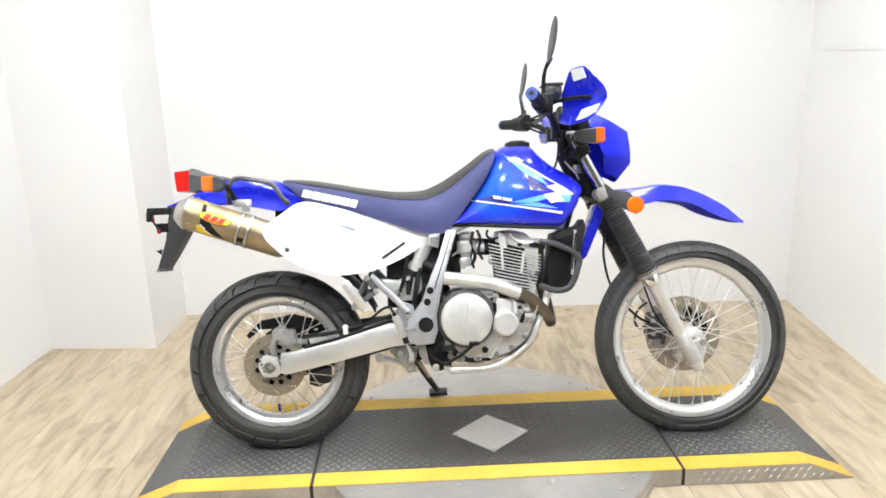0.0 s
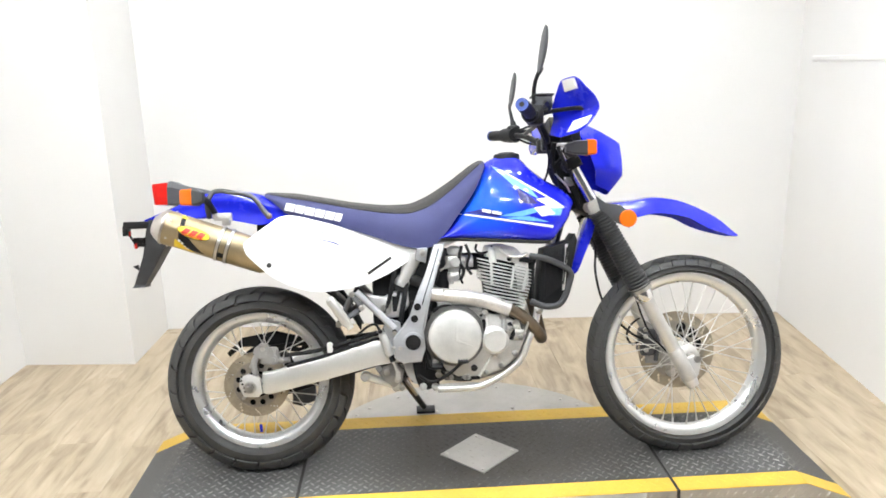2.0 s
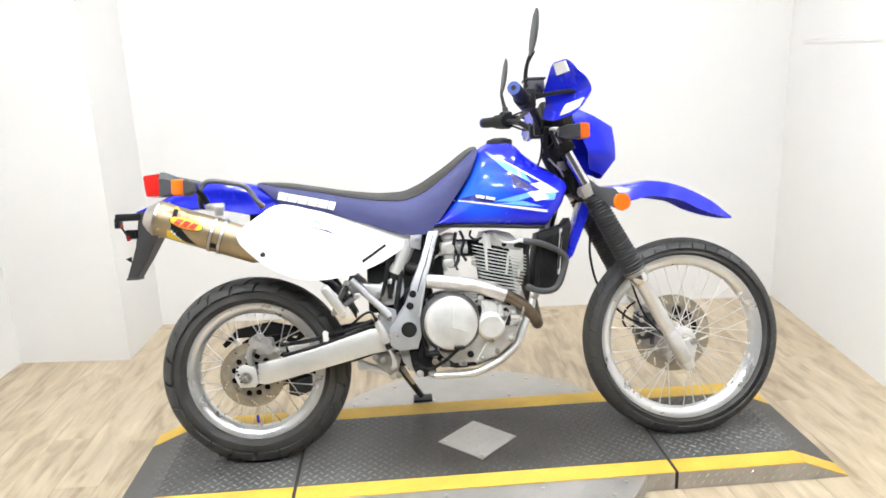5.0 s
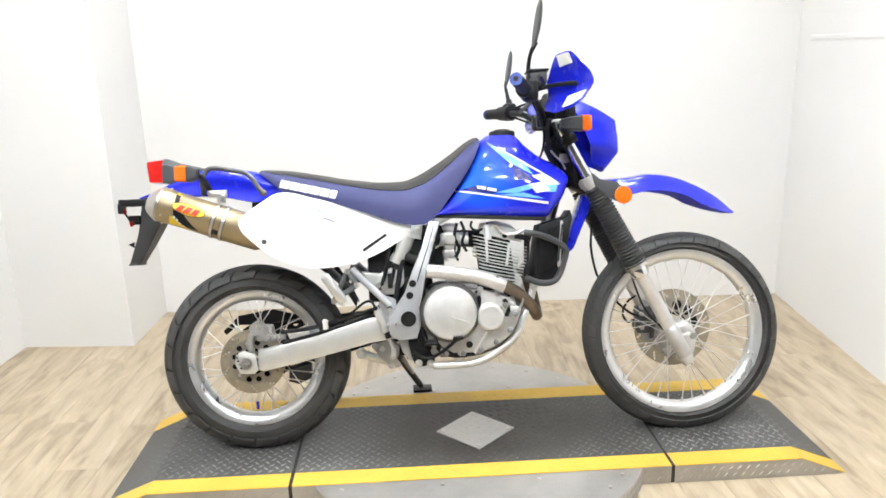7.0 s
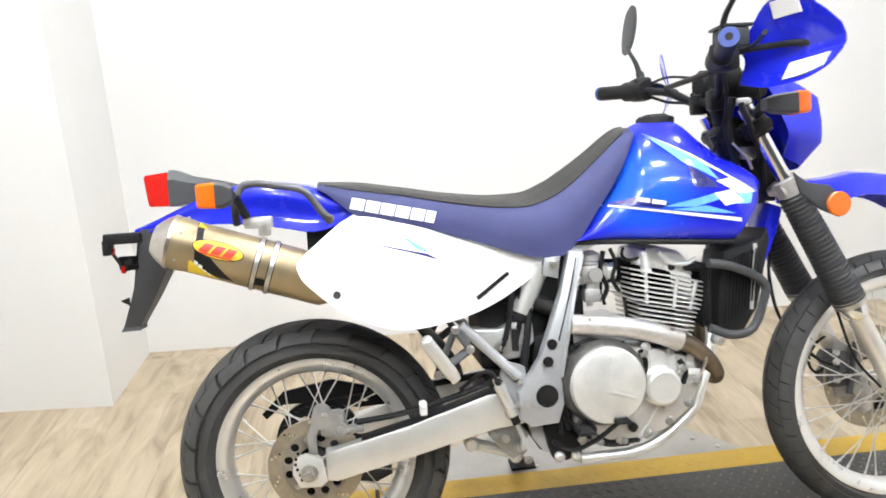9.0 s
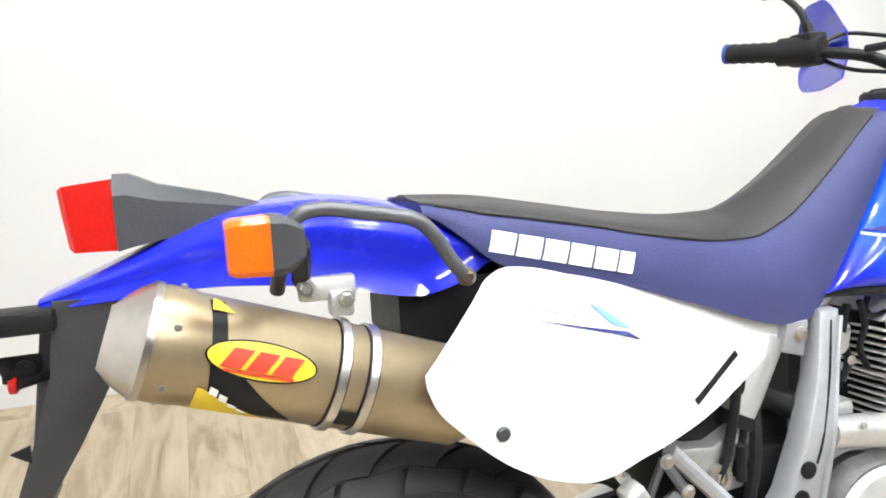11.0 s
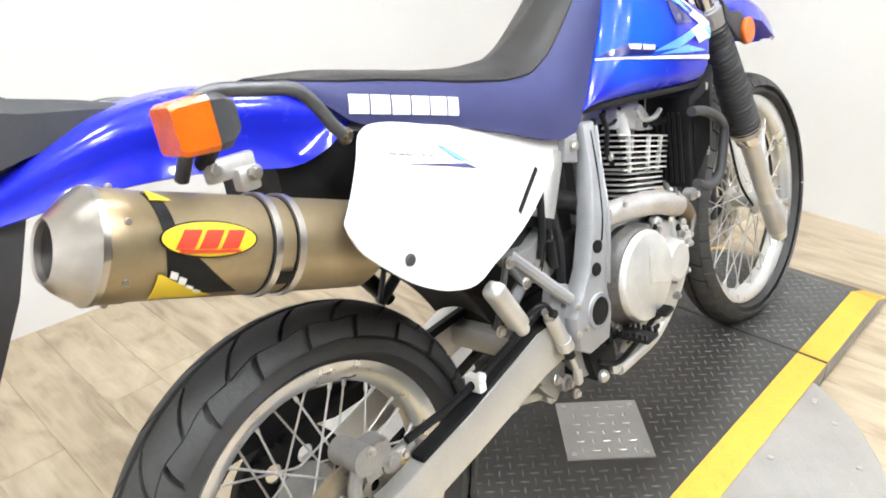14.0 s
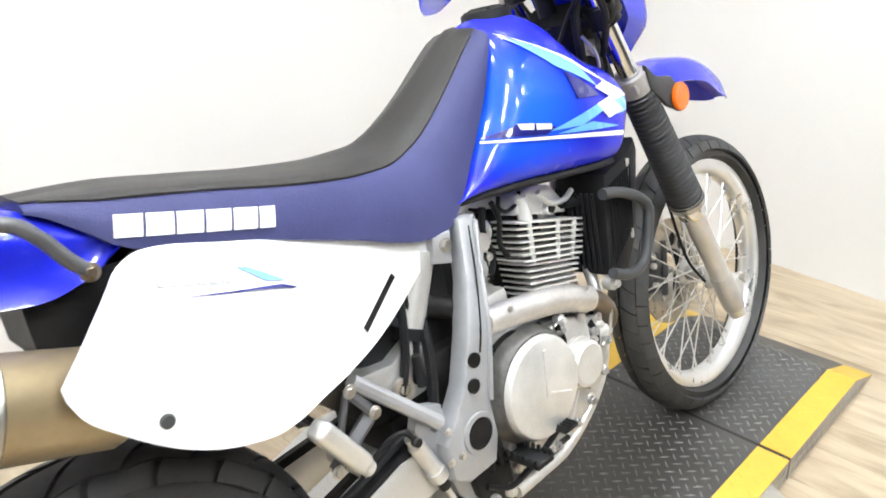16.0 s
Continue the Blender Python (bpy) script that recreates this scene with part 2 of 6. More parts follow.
def loft(rings, closed=True, caps=True):
    """A skin over rings of equally many points."""
    bm = bmesh.new()
    vs = [[bm.verts.new(p) for p in r] for r in rings]
    n = len(rings[0])
    for a, b in zip(vs, vs[1:]):
        for i in range(n if closed else n - 1):
            j = (i + 1) % n
            bm.faces.new((a[i], a[j], b[j], b[i]))
    if caps and closed:
        bm.faces.new(vs[0][::-1])
        bm.faces.new(vs[-1])
    return clean(bm)


def smooth_path(pts, n=6):
    """A Catmull-Rom line through the points."""
    p = [Vector(q) for q in pts]
    p = [2 * p[0] - p[1]] + p + [2 * p[-1] - p[-2]]
    out = []
    for i in range(1, len(p) - 2):
        a, b, c, d = p[i - 1:i + 3]
        for k in range(n):
            t = k / n
            out.append(0.5 * (2 * b + (c - a) * t + (2 * a - 5 * b + 4 * c - d) * t * t + (3 * b - a - 3 * c + d) * t ** 3))
    out.append(p[-2])
    return out


def tube(pts, r, seg=10, n=6, smooth=True, flat=1.0):
    """A round pipe along a path; r is one radius or one for each given point."""
    rs = [r] * len(pts) if isinstance(r, (int, float)) else list(r)
    path = smooth_path(pts, n) if smooth and len(pts) > 2 else [Vector(p) for p in pts]
    k = (len(path) - 1) / (len(pts) - 1)
    rad = [float(np.interp(i / k, range(len(rs)), rs)) for i in range(len(path))]
    up = Vector((0, 0, 1))
    rings = []
    side = None
    for i, p in enumerate(path):
        d = (path[min(i + 1, len(path) - 1)] - path[max(i - 1, 0)]).normalized()
        if side is None:
            side = d.orthogonal().normalized()
        side = (side - d * side.dot(d)).normalized()
        up = d.cross(side)
        rings.append([p + rad[i] * (math.cos(a) * side + flat * math.sin(a) * up) for a in (2 * math.pi * j / seg for j in range(seg))])
    return loft(rings)


def rod(a, b, r, seg=10, r2=None):
    return tube([a, b], [r, r if r2 is None else r2], seg, smooth=False)


def revolve(profile, centre, axis="y", seg=48, closed=False):
    """Turns (radius, along) pairs round an axis through centre. closed: the profile is a ring."""
    rings = []
    for k in range(seg):
        a = 2 * math.pi * k / seg
        ring = []
        for r, h in profile:
            c, s = r * math.cos(a), r * math.sin(a)
            o = {"y": (c, h, s), "x": (h, c, s), "z": (c, s, h)}[axis]
            ring.append(Vector(centre) + Vector(o))
        rings.append(ring)
    bm = bmesh.new()
    vs = [[bm.verts.new(p) for p in r] for r in rings]
    n = len(profile)
    for i in range(seg):
        a, b = vs[i], vs[(i + 1) % seg]
        for j in range(n if closed else n - 1):
            q = (j + 1) % n
            bm.faces.new((a[j], a[q], b[q], b[j]))
    if not closed:
        if profile[0][0] > 1e-4:
            bm.faces.new([r[0] for r in vs])
        if profile[-1][0] > 1e-4:
            bm.faces.new([r[-1] for r in vs][::-1])
    bmesh.ops.remove_doubles(bm, verts=bm.verts, dist=1e-5)
    return clean(bm)


def disc(centre, r, h, axis="y", seg=24, bevel=0.15):
    b = bevel * h
    return revolve([(1e-5, -h / 2), (r - b, -h / 2), (r, -h / 2 + b), (r, h / 2 - b), (r - b, h / 2), (1e-5, h / 2)], centre, axis, seg)


def plate(outline, y0, y1, bevel=0.0, seg=2):
    """A plate cut to an outline in the x-z plane, from y0 to y1."""
    bm = bmesh.new()
    f = bm.faces.new([bm.verts.new((x, y0, z)) for x, z in outline])
    r = bmesh.ops.extrude_face_region(bm, geom=[f])
    for v in r["geom"]:
        if isinstance(v, bmesh.types.BMVert):
            v.co.y = y1
    clean(bm)
    if bevel:
        bmesh.ops.bevel(bm, geom=[e for e in bm.edges if e.calc_face_angle(0) > 0.9 and abs(e.verts[0].co.y - e.verts[1].co.y) < 1e-6], offset=bevel, segments=seg, affect="EDGES", profile=0.5)
    big = [f for f in bm.faces if len(f.verts) > 4]
    bmesh.ops.triangulate(bm, faces=big)
    return bm


def sheet(fn, na, nb, thick, way=None):
    """A shell over fn(a, b), a and b from 0 to 1, as thick as said on its back."""
    g = [[Vector(fn(i / na, j / nb)) for j in range(nb + 1)] for i in range(na + 1)]
    bm = bmesh.new()
    back = []
    for i in range(na + 1):
        row = []
        for j in range(nb + 1):
            da = g[min(i + 1, na)][j] - g[max(i - 1, 0)][j]
            db = g[i][min(j + 1, nb)] - g[i][max(j - 1, 0)]
            n = da.cross(db)
            n = n.normalized() if n.length > 1e-12 else Vector((0, 1, 0))
            row.append(g[i][j] - n * thick if way is None else g[i][j] + Vector(way) * thick)
        back.append(row)
    A = [[bm.verts.new(p) for p in r] for r in g]
    B = [[bm.verts.new(p) for p in r] for r in back]
    for i in range(na):
        for j in range(nb):
            bm.faces.new((A[i][j], A[i + 1][j], A[i + 1][j + 1], A[i][j + 1]))
            bm.faces.new((B[i][j], B[i][j + 1], B[i + 1][j + 1], B[i + 1][j]))
    for i in range(na):
        bm.faces.new((A[i][0], B[i][0], B[i + 1][0], A[i + 1][0]))
        bm.faces.new((A[i][nb], A[i + 1][nb], B[i + 1][nb], B[i][nb]))
    for j in range(nb):
        bm.faces.new((A[0][j], A[0][j + 1], B[0][j + 1], B[0][j]))
        bm.faces.new((A[na][j], B[na][j], B[na][j + 1], A[na][j + 1]))
    return clean(bm)


def ip(x, pts):
    """A smooth curve through (x, value) pairs."""
    xs, ys = [p[0] for p in pts], [p[1] for p in pts]
    if x <= xs[0]:
        return ys[0]
    if x >= xs[-1]:
        return ys[-1]
    i = max(k for k in range(len(xs) - 1) if xs[k] <= x)
    def slope(k):
        if k in (0, len(xs) - 1):
            return 0.0 if len(xs) < 3 else (ys[min(k + 1, len(xs) - 1)] - ys[max(k - 1, 0)]) / (xs[min(k + 1, len(xs) - 1)] - xs[max(k - 1, 0)])
        l, r = (ys[k] - ys[k - 1]) / (xs[k] - xs[k - 1]), (ys[k + 1] - ys[k]) / (xs[k + 1] - xs[k])
        return 0.0 if l * r <= 0 else 2 * l * r / (l + r)
    h = xs[i + 1] - xs[i]
    t = (x - xs[i]) / h
    return (2 * t ** 3 - 3 * t * t + 1) * ys[i] + (t ** 3 - 2 * t * t + t) * h * slope(i) + (3 * t * t - 2 * t ** 3) * ys[i + 1] + (t ** 3 - t * t) * h * slope(i + 1)


# ---- room ----
def wall(name, x0, y0, x1, y1, height, thick):
    """A wall along a line on the floor; its thickness lies to the left of the line."""
    d = Vector((x1 - x0, y1 - y0, 0))
    n = Vector((-d.y, d.x, 0)).normalized() * thick
    a, b = Vector((x0, y0, 0)), Vector((x1, y1, 0))
    rings = [[p + Vector((0, 0, z)) for p in (a, b, b + n, a + n)] for z in (0, height)]
    return tagged(part(name, loft(rings), WALL, smooth=False), kind="structure", label="smooth white painted wall of the photo booth", category="wall")


HEIGHT = 3.0
wall("wall_back", 2.66, 1.50, -1.60, 1.655, HEIGHT, -0.12)
wall("wall_right", 2.66, 1.62, 2.29, -1.6, HEIGHT, 0.12)
wall("wall_left", -1.395, 1.75, -1.51, -1.6, HEIGHT, -0.12)
# Unseen dark walls on the camera's side, added so metals reflect something darker.
for nm, line in (("wall_unseen_shop_right", (2.9, -1.6, 2.9, -4.6)), ("wall_unseen_shop_front", (2.9, -4.5, -2.0, -4.5)), ("wall_unseen_shop_left", (-2.0, -4.5, -2.0, -1.6)), ("wall_return_right", (2.29, -1.6, 2.9, -1.6)), ("wall_return_left", (-2.0, -1.6, -1.51, -1.6))):
    w = wall(nm, *line, HEIGHT, -0.12 if "shop" in nm else 0.12)
    w.data.materials.clear()
    w.data.materials.append(UNSEENWALL)
    w["label"] = "unseen dark grey wall, added to give the metal darker reflections"
tagged(part("pillar", loft([[Vector((x, y, z)) for x, y in ((-1.42, 1.18), (-0.858, 1.128), (-0.845, 1.64), (-1.42, 1.66))] for z in (0, HEIGHT)]), WALL, smooth=False), kind="structure", label="square white painted corner pillar", category="pillar")
tagged(part("ceiling", box(-2.2, 3.1, -4.7, 1.8, HEIGHT, HEIGHT + 0.1), CEIL, smooth=False), kind="structure", label="plain white ceiling", category="ceiling")


d_wall = Vector((2.29 - 2.66, -1.6 - 1.62, 0)).normalized()
n_wall = Vector((d_wall.y, -d_wall.x, 0))
rail = [Vector((2.66, 1.62, 0)) + d_wall * s for s in (0.28, 3.2)]
tagged(part("trim_wall_rail", loft([[p + n_wall * o + Vector((0, 0, z)) for o, z in ((-0.002, 1.40), (0.004, 1.402), (0.006, 1.41), (0.006, 1.425), (-0.002, 1.43))] for p in rail]), WALL, smooth=False), kind="structure", label="narrow white wall rail trim", category="trim")


def ceiling_light(x, y, sx=0.28, sy=0.28):
    ob = new("ceiling_light")
    ob.location = (x, y, HEIGHT)
    tagged(ob, "square white flat ceiling light panel with thin frame", "ceiling light", "ceiling light panels")
    fr = join(box(-sx / 2, sx / 2, -sy / 2, -sy / 2 + 0.02, -0.03, 0), box(-sx / 2, sx / 2, sy / 2 - 0.02, sy / 2, -0.03, 0),
              box(-sx / 2, -sx / 2 + 0.02, -sy / 2 + 0.02, sy / 2 - 0.02, -0.03, 0), box(sx / 2 - 0.02, sx / 2, -sy / 2 + 0.02, sy / 2 - 0.02, -0.03, 0))
    part("frame", fr, WHITE, ob, smooth=False)
    part("diffuser", box(-sx / 2 + 0.022, sx / 2 - 0.022, -sy / 2 + 0.022, sy / 2 - 0.022, -0.02, -0.01), GLOW, ob, smooth=False)
    return ob


for lx, ly in [(x, y) for x in (-0.4, 0.55, 1.45) for y in (-2.6, -1.3, 0.1)]:
    ceiling_light(lx, ly)

floor = tagged(part("floor", box(-2.2, 3.1, -4.7, 1.8, -0.08, -0.004), SUBFLOOR, smooth=False), kind="structure", label="light oak vinyl plank floor", category="floor")


# ---- turntable with ramp ends ----
TOP = 0.065
XL, XR = 0.134, 1.379
BL, BR = -0.318, 1.812
TL, TR = -0.466, 1.966
YN, YNI, YFI, YF = -0.309, -0.232, 0.214, 0.303


def top_at(x):
    """Height of the tread along the platform, with its ramps at both ends."""
    return TOP * min(1, max(0, (x - TL) / (BL - TL)), max(0, (TR - x) / (TR - BR)))


def deck(xs, y0, y1, lift, thick):
    def fn(a, b):
        x = xs[round(a * (len(xs) - 1))]
        return (x, y0 + (y1 - y0) * b, max(0.004, top_at(x)) + lift)
    return sheet(fn, len(xs) - 1, 1, thick)


def lozenges(rows, lift, size=0.0130, wide=0.0035, tall=0.0021):
    """Raised bars of tread plate: rows of x, y, angle and ground height and slope."""
    verts, faces = [], []
    for x, y, a, z, tilt in rows:
        c, s = math.cos(a), math.sin(a)
        k = len(verts)
        for l, w, h in ((-size, 0, 0), (0, -wide, 0), (size, 0, 0), (0, wide, 0), (-size * 0.55, 0, tall), (size * 0.55, 0, tall)):
            dx, dy = l * c - w * s, l * s + w * c
            verts.append((x + dx, y + dy, z + lift + h + dx * tilt))
        faces += [(k, k + 1, k + 4), (k + 1, k + 5, k + 4), (k + 1, k + 2, k + 5), (k + 2, k + 3, k + 5), (k + 3, k + 4, k + 5), (k + 3, k, k + 4)]
    me = bpy.data.meshes.new("tread")
    me.from_pydata(verts, [], faces)
    bm = bmesh.new()
    bm.from_mesh(me)
    bpy.data.meshes.remove(me)
    return bm


def tread_rows(x0, x1, y0, y1, pitch, inside=lambda x, y: True, diag=True):
    rows = []
    s = pitch / math.sqrt(2)
    n = int((x1 - x0) / s) + 2
    for i in range(-1, n):
        for j in range(-1, int((y1 - y0) / s) + 2):
            if (i + j) % 2:
                continue
            x, y = x0 + i * s, y0 + j * s
            if x0 + 0.014 < x < x1 - 0.014 and y0 + 0.012 < y < y1 - 0.012 and inside(x, y):
                sl = TOP / (BL - TL) if x < BL else -TOP / (TR - BR) if x > BR else 0
                rows.append((x, y, radians(45 if i % 2 else -45) if diag else radians(45), top_at(x), sl))
    return rows


table = new("turntable_platform")
tagged(table, "low black tread-plate turntable platform with yellow edge stripes and ramped ends", "display platform")
sections = ((TL, BL, XL - 0.006), (XL + 0.006, XR - 0.006), (XR + 0.006, BR, TR))
for gx in (XL, XR):
    part("hinge_gap", box(gx - 0.0062, gx + 0.0062, YN + 0.002, YF - 0.002, 0.001, TOP - 0.002), STEELEDGE, table, "dark gap between deck sections", smooth=False)
for si, xs in enumerate(sections):
    xs = list(xs)
    base = part("deck_section", loft([[Vector((x, y, z)) for y, z in ((YN, 0), (YF, 0), (YF, max(0.004, top_at(x)) - 0.003), (YN, max(0.004, top_at(x)) - 0.003))] for x in xs]), ALUPLATE, table, "bare tread-plate aluminium side", smooth=False)
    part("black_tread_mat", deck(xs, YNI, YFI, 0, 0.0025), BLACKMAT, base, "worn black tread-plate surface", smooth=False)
    for a, b in ((YN, YNI - 0.0005), (YFI + 0.0005, YF)):
        part("yellow_stripe", deck(xs, a, b, 0.0, 0.0025), YELLOW, base, "yellow painted edge stripe", smooth=False)
    def free(x, y):
        return abs(x - 0.757) + abs(y + 0.013) > 0.165
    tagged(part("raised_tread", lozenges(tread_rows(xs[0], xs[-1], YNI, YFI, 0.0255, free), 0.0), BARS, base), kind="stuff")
    for a, b in ((YN, YNI - 0.0005), (YFI + 0.0005, YF)):
        tagged(part("raised_stripe_tread", lozenges(tread_rows(xs[0], xs[-1], a, b, 0.0285), 0.0, tall=0.0012), YELLOW, base), kind="stuff")
    # bars on the near side skirt
    rows = []
    side = []
    for i in range(int((xs[-1] - xs[0]) / 0.03)):
        for j in range(2):
            x, z = xs[0] + 0.02 + 0.03 * i + 0.015 * j, 0.018 + 0.026 * j
            if z < top_at(x) - 0.012 and x < xs[-1] - 0.012:
                side.append((x, z, radians(45), 0, 0))
    if side:
        bm = lozenges(side, 0.0)
        for v in bm.verts:
            v.co = Vector((v.co.x, YN - v.co.z, v.co.y))
        tagged(part("raised_skirt_tread", bm, ALUPLATE, base), kind="stuff")
DC, DR = (0.745, -0.008), 0.612
drum = part("round_turntable", revolve([(1e-5, 0.0), (DR, 0.0), (DR, TOP - 0.006), (DR - 0.003, TOP - 0.0035), (1e-5, TOP - 0.0035)], (*DC, 0), "z", 128), ALUPLATE, table, "round bare aluminium tread-plate turntable", sharp=30)
rows = tread_rows(DC[0] - DR, DC[0] + DR, DC[1] - DR, YN - 0.002, 0.036, lambda x, y: math.hypot(x - DC[0], y - DC[1]) < DR - 0.02, False) + tread_rows(DC[0] - DR, DC[0] + DR, YF + 0.002, DC[1] + DR, 0.036, lambda x, y: math.hypot(x - DC[0], y - DC[1]) < DR - 0.02, False)
tagged(part("raised_drum_tread", lozenges([(x, y, a, TOP - 0.0035, 0) for x, y, a, z, s in rows], 0.0, tall=0.0011), ALUPLATE, drum), kind="stuff")
edge = []
for i in range(128):
    a = 2 * math.pi * i / 128
    for j in range(2):
        edge.append((a + j * math.pi / 128, 0.018 + 0.026 * j))
bm = lozenges([(0, 0, radians(45), 0, 0)] * len(edge), 0)
bm.verts.ensure_lookup_table()
for k, (a, z) in enumerate(edge):
    for v in bm.verts[6 * k:6 * k + 6]:
        t, h, r = v.co.x, v.co.y, DR + v.co.z
        v.co = Vector((DC[0] + r * math.cos(a + t / DR), DC[1] + r * math.sin(a + t / DR), z + h))
tagged(part("raised_rim_tread", bm, ALUPLATE, drum), kind="stuff")
for i in range(24):
    a = 2 * math.pi * i / 24
    x, y = DC[0] + (DR - 0.05) * math.cos(a), DC[1] + (DR - 0.05) * math.sin(a)
    if y < YN - 0.02 or y > YF + 0.02:
        part("screw", disc((x, y, TOP - 0.002), 0.007, 0.004, "z", 12), STEEL, drum)
for sx in (0.30, 0.62, 0.93, 1.2):
    for sy in (YN - 0.03, YF + 0.03):
        part("screw", disc((sx, sy, TOP - 0.002), 0.007, 0.004, "z", 12), STEEL, drum)
cover = part("diamond_plate", loft([[Vector((0.758 + 0.142 * math.cos(a), -0.013 + 0.138 * math.sin(a), z)) for a in (0, math.pi / 2, math.pi, 1.5 * math.pi)] for z in (TOP - 0.002, TOP + 0.004)]), ALUPLATE, table, "bare aluminium tread-plate diamond cover", smooth=False)
tagged(part("raised_cover_tread", lozenges([(x, y, a, TOP, 0) for x, y, a, z, s in tread_rows(0.6, 0.92, -0.17, 0.15, 0.03, lambda x, y: abs(x - 0.758) + abs(y + 0.013) < 0.115)], 0.004, size=0.010, tall=0.0013), ALUPLATE, cover), kind="stuff")
for a in range(4):
    part("screw", disc((0.758 + 0.118 * math.cos(a * math.pi / 2), -0.013 + 0.115 * math.sin(a * math.pi / 2), TOP + 0.005), 0.006, 0.004, "z", 12), STEEL, cover)

# ---- motorcycle: x forward, y to its left, z up from the tread, leaning on its stand ----
bike = new("motorcycle")
tagged(bike, "blue and white dual-sport motorcycle leaning on its side stand", "motorcycle")
bike.matrix_basis = pose(0, -0.045, TOP, -12.5, 0, 0)
FLIP = Matrix.Diagonal((1, -1, 1, 1))


def mirrored(bm):
    """The same shape for the other side of the machine."""
    out = bm.copy()
    bmesh.ops.transform(out, matrix=FLIP, verts=out.verts)
    bmesh.ops.reverse_faces(out, faces=out.faces)
    return out


def both(name, bm, material, parent, label=""):
    other = mirrored(bm)
    return part(name, bm, material, parent, label), part(name, other, material, parent, label)


def pierced(outer, holes, y0, y1):
    """A plate in the x-z plane with round holes (x, z, radius) cut through it."""
    bm = bmesh.new()
    loops = [outer] + [[(x + r * math.cos(a), z + r * math.sin(a)) for a in (2 * math.pi * k / n for k in range(n))] for x, z, r in holes for n in (14 if r > 0.006 else 8,)]
    edges = []
    for lp in loops:
        vs = [bm.verts.new((x, y0, z)) for x, z in lp]
        edges += [bm.edges.new((vs[i - 1], vs[i])) for i in range(len(vs))]
    bmesh.ops.triangle_fill(bm, edges=edges, use_beauty=True)
    r = bmesh.ops.extrude_face_region(bm, geom=bm.faces[:])
    for v in r["geom"]:
        if isinstance(v, bmesh.types.BMVert):
            v.co.y = y1
    return clean(bm)


def pierced_ring(cx, cz, r0, r1, n, hole_fn, y0, y1):
    """A flat ring of n alike sectors, each with the round holes (radius, share of the sector, size) of hole_fn(k)."""
    bm = bmesh.new()
    for k in range(n):
        a0, da = 2 * math.pi * k / n, 2 * math.pi / n
        q = [(r1, a0 + da * j / 6) for j in range(7)] + [(r0, a0 + da * (6 - j) / 6) for j in range(7)]
        loops = [[(cx + r * math.cos(a), cz + r * math.sin(a)) for r, a in q]]
        for rr, u, size in hole_fn(k):
            hx, hz = cx + rr * math.cos(a0 + da * u), cz + rr * math.sin(a0 + da * u)
            m = 16 if size > 0.006 else 8
            loops.append([(hx + size * math.cos(2 * math.pi * i / m), hz + size * math.sin(2 * math.pi * i / m)) for i in range(m)])
        edges = []
        for lp in loops:
            vs = [bm.verts.new((x, y0, z)) for x, z in lp]
            edges += [bm.edges.new((vs[i - 1], vs[i])) for i in range(len(vs))]
        bmesh.ops.triangle_fill(bm, edges=edges, use_beauty=True)
    bmesh.ops.remove_doubles(bm, verts=bm.verts, dist=1e-6)
    r = bmesh.ops.extrude_face_region(bm, geom=bm.faces[:])
    for v in r["geom"]:
        if isinstance(v, bmesh.types.BMVert):
            v.co.y = y1
    return clean(bm)


def ring_outline(cx, cz, r, n=64):
    return [(cx + r * math.cos(2 * math.pi * k / n), cz + r * math.sin(2 * math.pi * k / n)) for k in range(n)]


def bolt(x, y, z, r=0.008, h=0.008, parent=None, material=None, label=""):
    """A hexagon bolt head with its washer, pointing out to the side."""
    h = abs(h)
    bm = join(disc((x, y, z), r, h, "y", 6), disc((x, y + (h * 0.35 if y < 0 else -h * 0.35), z), r * 1.35, h * 0.3, "y", 16))
    return part("bolt", bm, material or STEEL, parent or bike, label)


def decal(surface, quad, material, parent, name="decal", n=8, lift=0.0014, thick=0.001):
    """A thin patch between four corners (x, z), laid onto the surface y = surface(x, z)."""
    a, b, c, d = [Vector(q) for q in quad]
    def fn(s, t):
        p = (a * (1 - s) + b * s) * (1 - t) + (d * (1 - s) + c * s) * t
        return (p.x, surface(p.x, p.y) - lift, p.y)
    return part(name, sheet(fn, n, n, thick), material, parent)


# -- wheels --
def tyre_point(c, R, w, drop, th, s, lift=0.0):
    al = s * 1.25
    r = R - drop * (1 - math.cos(al)) / (1 - math.cos(1.25)) + lift * math.cos(al)
    y = (w + lift) * math.sin(al) / math.sin(1.25)
    return (c[0] + r * math.cos(th), c[1] + y, c[2] + r * math.sin(th))


